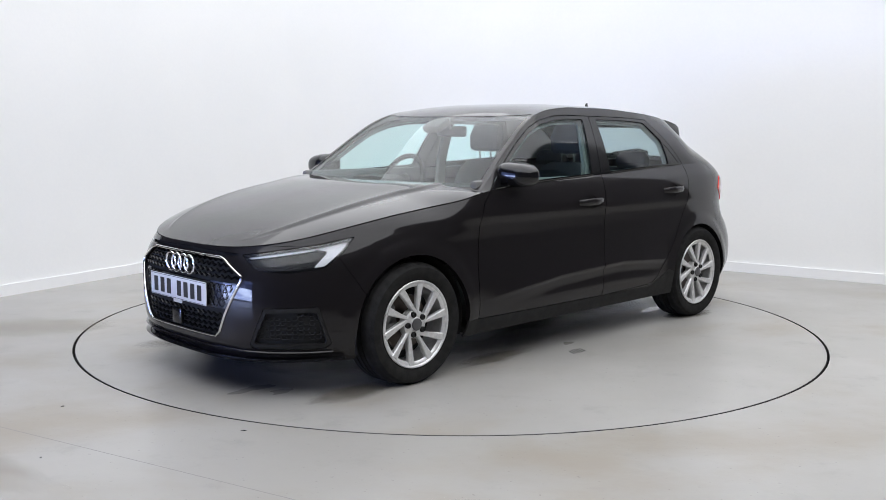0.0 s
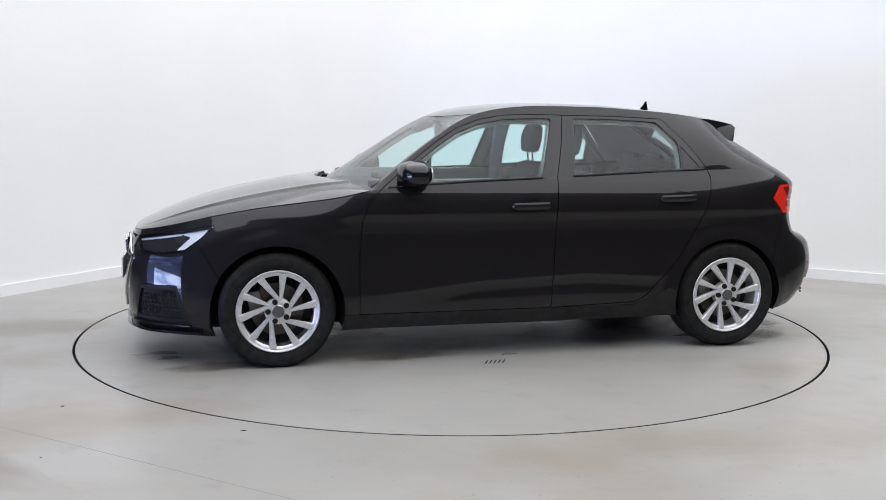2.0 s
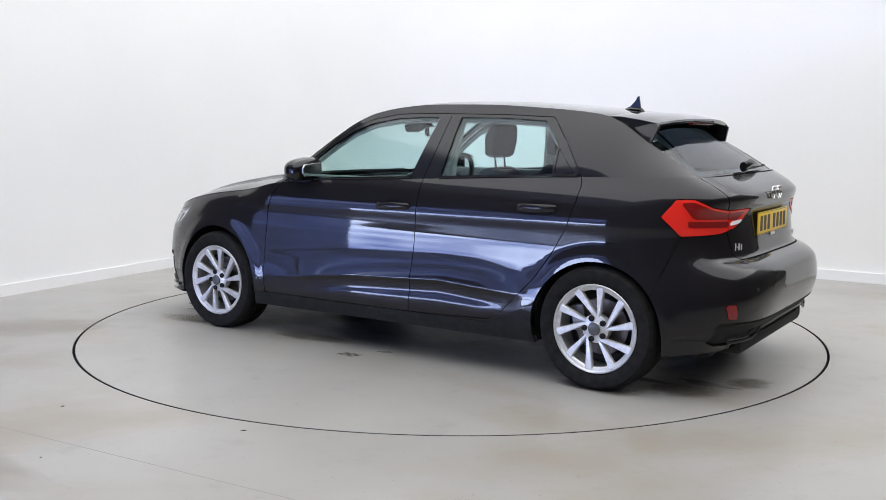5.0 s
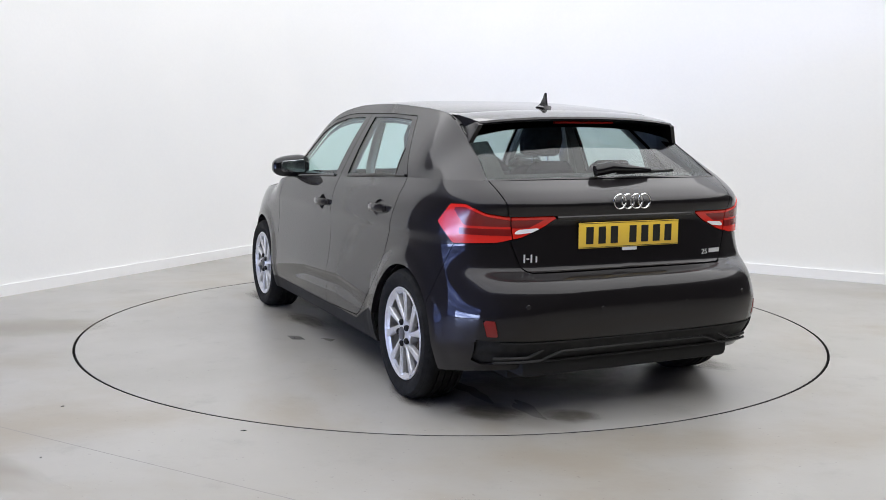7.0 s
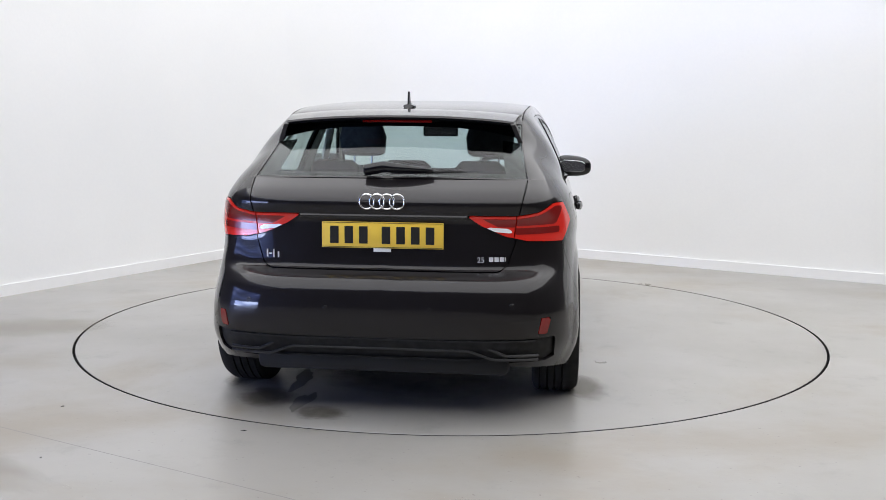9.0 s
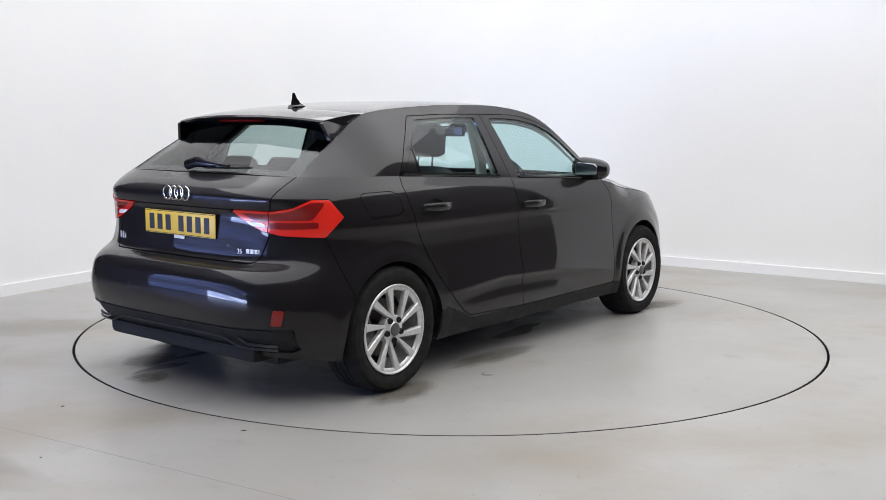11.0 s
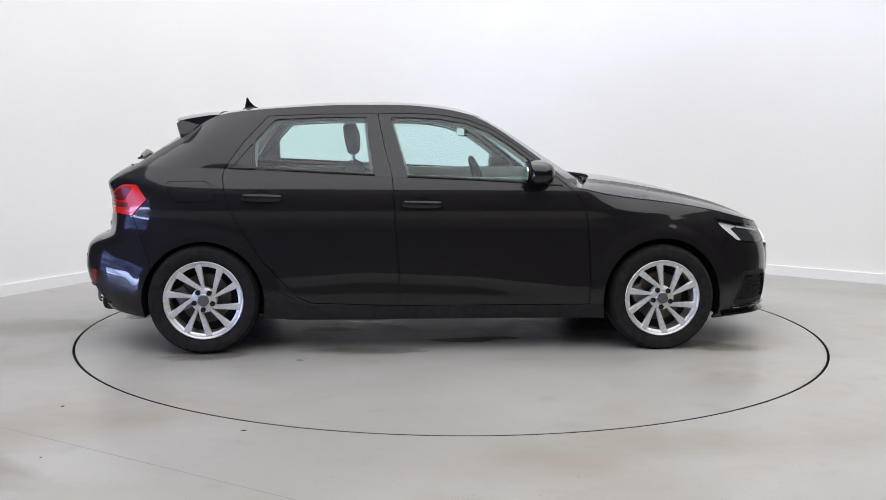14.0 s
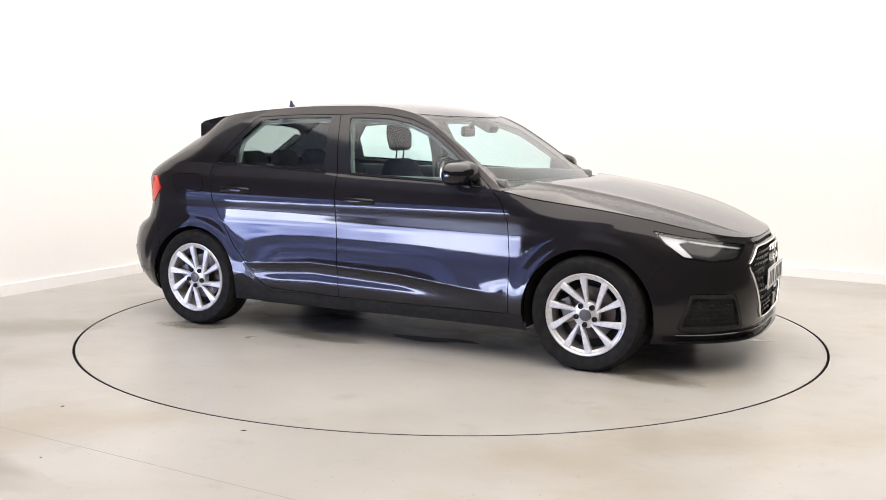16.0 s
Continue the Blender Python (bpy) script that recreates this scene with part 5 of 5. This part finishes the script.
    bm = lathe(bmesh.new(), [(0.02, -0.12), (r - 0.026, -0.12), (r - 0.026, -0.125), (0.02, -0.125)], 40)
    part("backplate", bm, M_SHADOW, wheel)
    return wheel


wheel = make_wheel()
FACE = 0.838
wheel.matrix_basis = pose(FRONT_AXLE, FACE, HUB_Z, 0, 0, 0) @ Matrix.Rotation(radians(10), 4, "Y")
for x, y, turn, spin in ((REAR_AXLE, FACE, 0, 11), (FRONT_AXLE, -FACE, 180, 24), (REAR_AXLE, -FACE, 180, 26)):
    copy_thing(wheel, pose(x, y, HUB_Z + (0.004 if x < 0 else 0), 0, 0, turn) @ Matrix.Rotation(radians(spin), 4, "Y"))

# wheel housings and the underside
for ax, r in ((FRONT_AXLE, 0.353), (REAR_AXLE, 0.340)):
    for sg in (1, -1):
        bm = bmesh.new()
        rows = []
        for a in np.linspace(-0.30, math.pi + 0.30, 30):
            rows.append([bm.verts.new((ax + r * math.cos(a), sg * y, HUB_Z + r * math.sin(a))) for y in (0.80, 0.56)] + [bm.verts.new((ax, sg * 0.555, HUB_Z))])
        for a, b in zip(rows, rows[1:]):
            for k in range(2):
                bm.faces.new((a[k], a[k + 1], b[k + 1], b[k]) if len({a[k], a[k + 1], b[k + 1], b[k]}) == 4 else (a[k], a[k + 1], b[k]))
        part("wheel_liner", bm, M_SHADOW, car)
bm = bmesh.new()
box(bm, 0.0, 0, 0.20, 3.5, 1.08, 0.07, 0.02)
box(bm, 0.0, 0, 0.20, 1.70, 1.52, 0.06, 0.02)
box(bm, -1.65, 0.0, 0.25, 0.5, 1.1, 0.10, 0.03)
part("underbody", bm, M_SHADOW, car)
bm = bmesh.new()
tube(bm, [(-1.2815, -0.70, 0.28), (-1.2815, 0.70, 0.28)], 0.04, 10)
tube(bm, [(1.2815, -0.70, 0.28), (1.2815, 0.70, 0.28)], 0.03, 10)
part("axle", bm, M_SHADOW, car)


# ---- inside ----
def cushion(bm, pts, widths, sides=16):
    """A padded bar: (x, z, thickness) stations with half widths."""
    rings_ = []
    for (x, z, th), w in zip(pts, widths):
        ring = []
        for k in range(sides):
            a = k * math.tau / sides
            c, s = math.cos(a), math.sin(a)
            ring.append((math.copysign(abs(c) ** 0.5, c) * w, math.copysign(abs(s) ** 0.6, s) * th))
        rings_.append((x, z, ring))
    vs = []
    for i, (x, z, ring) in enumerate(rings_):
        x0, z0, _ = rings_[max(i - 1, 0)]
        x1, z1, _ = rings_[min(i + 1, len(rings_) - 1)]
        d = Vector((x1 - x0, 0, z1 - z0)).normalized()
        nrm = Vector((-d.z, 0, d.x))
        vs.append([bm.verts.new(Vector((x, y, z)) + nrm * h) for y, h in ring])
    for a, b in zip(vs, vs[1:]):
        for k in range(sides):
            bm.faces.new((a[k], a[(k + 1) % sides], b[(k + 1) % sides], b[k]))
    bm.faces.new(vs[0])
    bm.faces.new(vs[-1])
    bmesh.ops.recalc_face_normals(bm, faces=bm.faces)
    return bm


def front_seat(y):
    seat = new("front_seat")
    seat.parent = car
    seat["label"] = "dark grey cloth front seat with a headrest"
    part("seat_cushion", cushion(bmesh.new(), [(0.10, 0.50, 0.03), (0.06, 0.52, 0.07), (-0.15, 0.50, 0.08), (-0.36, 0.46, 0.08), (-0.40, 0.46, 0.05)], [0.22, 0.25, 0.26, 0.25, 0.22]), M_CLOTH, seat)
    part("backrest", cushion(bmesh.new(), [(-0.33, 0.50, 0.05), (-0.36, 0.60, 0.08), (-0.42, 0.80, 0.08), (-0.46, 0.95, 0.065), (-0.475, 1.01, 0.045), (-0.48, 1.03, 0.02)], [0.22, 0.255, 0.25, 0.22, 0.17, 0.13]), M_CLOTH, seat)
    part("headrest", cushion(bmesh.new(), [(-0.462, 1.090, 0.018), (-0.465, 1.105, 0.036), (-0.475, 1.19, 0.046), (-0.492, 1.258, 0.036), (-0.496, 1.272, 0.016)], [0.10, 0.125, 0.135, 0.115, 0.09]), M_CLOTH, seat)
    for dy in (-0.05, 0.05):
        part("headrest_post", tube(bmesh.new(), [(-0.474, dy, 1.01), (-0.464, dy, 1.11)], 0.006, 8), M_CHROME, seat, "bright headrest post")
    seat.matrix_basis = pose(0.0, y, 0)
    return seat


front_seat(0.36)
front_seat(-0.36)
bench = new("rear_seat")
bench.parent = car
bench["label"] = "dark grey cloth rear bench with three low headrests"
part("seat_cushion", cushion(bmesh.new(), [(-0.62, 0.50, 0.04), (-0.66, 0.52, 0.07), (-1.0, 0.48, 0.08), (-1.1, 0.46, 0.05)], [0.58, 0.60, 0.60, 0.58]), M_CLOTH, bench)
part("backrest", cushion(bmesh.new(), [(-1.02, 0.50, 0.05), (-1.08, 0.70, 0.08), (-1.16, 0.93, 0.06), (-1.175, 0.975, 0.03)], [0.58, 0.60, 0.60, 0.56]), M_CLOTH, bench)
for y in (-0.36, 0, 0.36):
    part("headrest", cushion(bmesh.new(), [(-1.165, 0.975, 0.03), (-1.17, 1.0, 0.05), (-1.19, 1.055, 0.045), (-1.195, 1.085, 0.02)], [0.10, 0.125, 0.12, 0.09]), M_CLOTH, bench, m=pose(0, y, 0))
bm = bmesh.new()
box(bm, -1.44, 0, 0.955, 0.46, 1.16, 0.02, 0.006)
part("parcel_shelf", bm, M_CLOTH, car, "dark parcel shelf")
bm = bmesh.new()
cushion(bm, [(0.36, 0.70, 0.08), (0.42, 0.80, 0.10), (0.62, 0.86, 0.07), (0.86, 0.89, 0.03)], [0.66, 0.70, 0.72, 0.70])
dash = part("dashboard", bm, M_PLASTIC, car, "black soft dashboard")
bm = bmesh.new()
cushion(bm, [(0.40, 0.90, 0.02), (0.46, 0.92, 0.04), (0.58, 0.92, 0.03)], [0.17, 0.18, 0.16])
part("instrument_hood", bm, M_PLASTIC, dash, m=pose(0, -0.36, 0))
steer = new("steering_wheel")
steer.parent = car
steer["label"] = "black three-spoke steering wheel"
part("steering_rim", tube(bmesh.new(), [(0, 0.18 * math.cos(a), 0.18 * math.sin(a)) for a in np.linspace(0, math.tau, 41)], 0.016, 10, cap=False, up=(1, 0, 0)), M_PLASTIC, steer)
bm = bmesh.new()
lathe(bm, [(0.001, 0.03), (0.05, 0.025), (0.065, 0.0), (0.05, -0.03), (0.001, -0.03)], 24, axis="Z")
bmesh.ops.rotate(bm, cent=(0, 0, 0), matrix=Matrix.Rotation(radians(90), 3, "Y"), verts=bm.verts)
part("steering_boss", bm, M_PLASTIC, steer)
for a in (0, 180, 270):
    part("steering_spoke", tube(bmesh.new(), [(0, 0.05 * math.cos(radians(a)), 0.05 * math.sin(radians(a))), (0, 0.17 * math.cos(radians(a)), 0.17 * math.sin(radians(a)))], (0.008, 0.02), 8, up=(1, 0, 0)), M_PLASTIC, steer)
steer.matrix_basis = pose(0.30, -0.36, 0.90, 0, -22, 0)
im = new("interior_mirror")
im.parent = car
im["label"] = "black interior mirror on the windscreen"
bm = bmesh.new()
box(bm, 0, 0, 0, 0.03, 0.22, 0.065, 0.014)
part("mirror_case", bm, M_PLASTIC, im)
bm = bmesh.new()
box(bm, -0.0165, 0, 0, 0.002, 0.20, 0.05)
part("mirror_glass", bm, M_CHROME, im, "silvered mirror glass", smooth=False)
part("mirror_stem", tube(bmesh.new(), [(0.01, 0, 0.02), (0.05, 0, 0.07), (0.09, 0, 0.08)], 0.014, 8), M_PLASTIC, im)
im.matrix_basis = pose(0.22, 0, 1.225, 0, 0, 8)
bm = bmesh.new()
box(bm, 0.345, 0, 1.262, 0.12, 0.14, 0.05, 0.015, m=Matrix.Rotation(0.5, 4, "Y"))
part("sensor_housing", bm, M_PLASTIC, car)
for sg in (1, -1):
    bm = bmesh.new()
    tube(bm, [(-0.30, sg * 0.655, 0.72), (-0.31, sg * 0.625, 1.05), (-0.33, sg * 0.565, 1.30)], [(0.05, 0.02), (0.045, 0.02), (0.05, 0.02)], 8, up=(0, 1, 0))
    part("pillar_trim", bm, M_LINER, car, "grey inner pillar trim")
    bm = bmesh.new()
    box(bm, -0.13, sg * 0.735, 0.93, 1.85, 0.05, 0.09, 0.02)
    part("door_card", bm, M_CARD, car, "grey door card")


def motions():
    """The turntable goes round at a steady pace with the car on it."""
    turn = [(0.0, 224.85), (0.5, 217.25), (1.0, 209.33), (1.5, 201.75), (2.0, 193.77), (2.5, 186.1), (3.0, 177.87), (3.7, 167.1), (4.4, 156.1), (5.0, 146.7),
            (5.5, 138.9), (6.0, 130.94), (6.5, 123.3), (7.0, 115.22), (7.5, 107.6), (8.0, 99.55), (8.5, 91.95), (9.0, 83.88), (9.5, 76.3), (10.0, 68.24),
            (10.7, 57.3), (11.4, 46.3), (12.0, 37.0), (12.5, 29.3), (13.0, 21.19), (13.5, 13.26), (14.0, 5.1), (14.5, -2.34), (15.0, -10.3), (15.5, -17.85), (16.0, -25.91)]
    walk(turntable, [(t, pose(0, 0, 0, 0, 0, a)) for t, a in turn])
    walk(car, [(t, pose(0, 0, 0, 0, 0, a) @ pose(-0.141, 0.078, 0)) for t, a in turn])


motions()
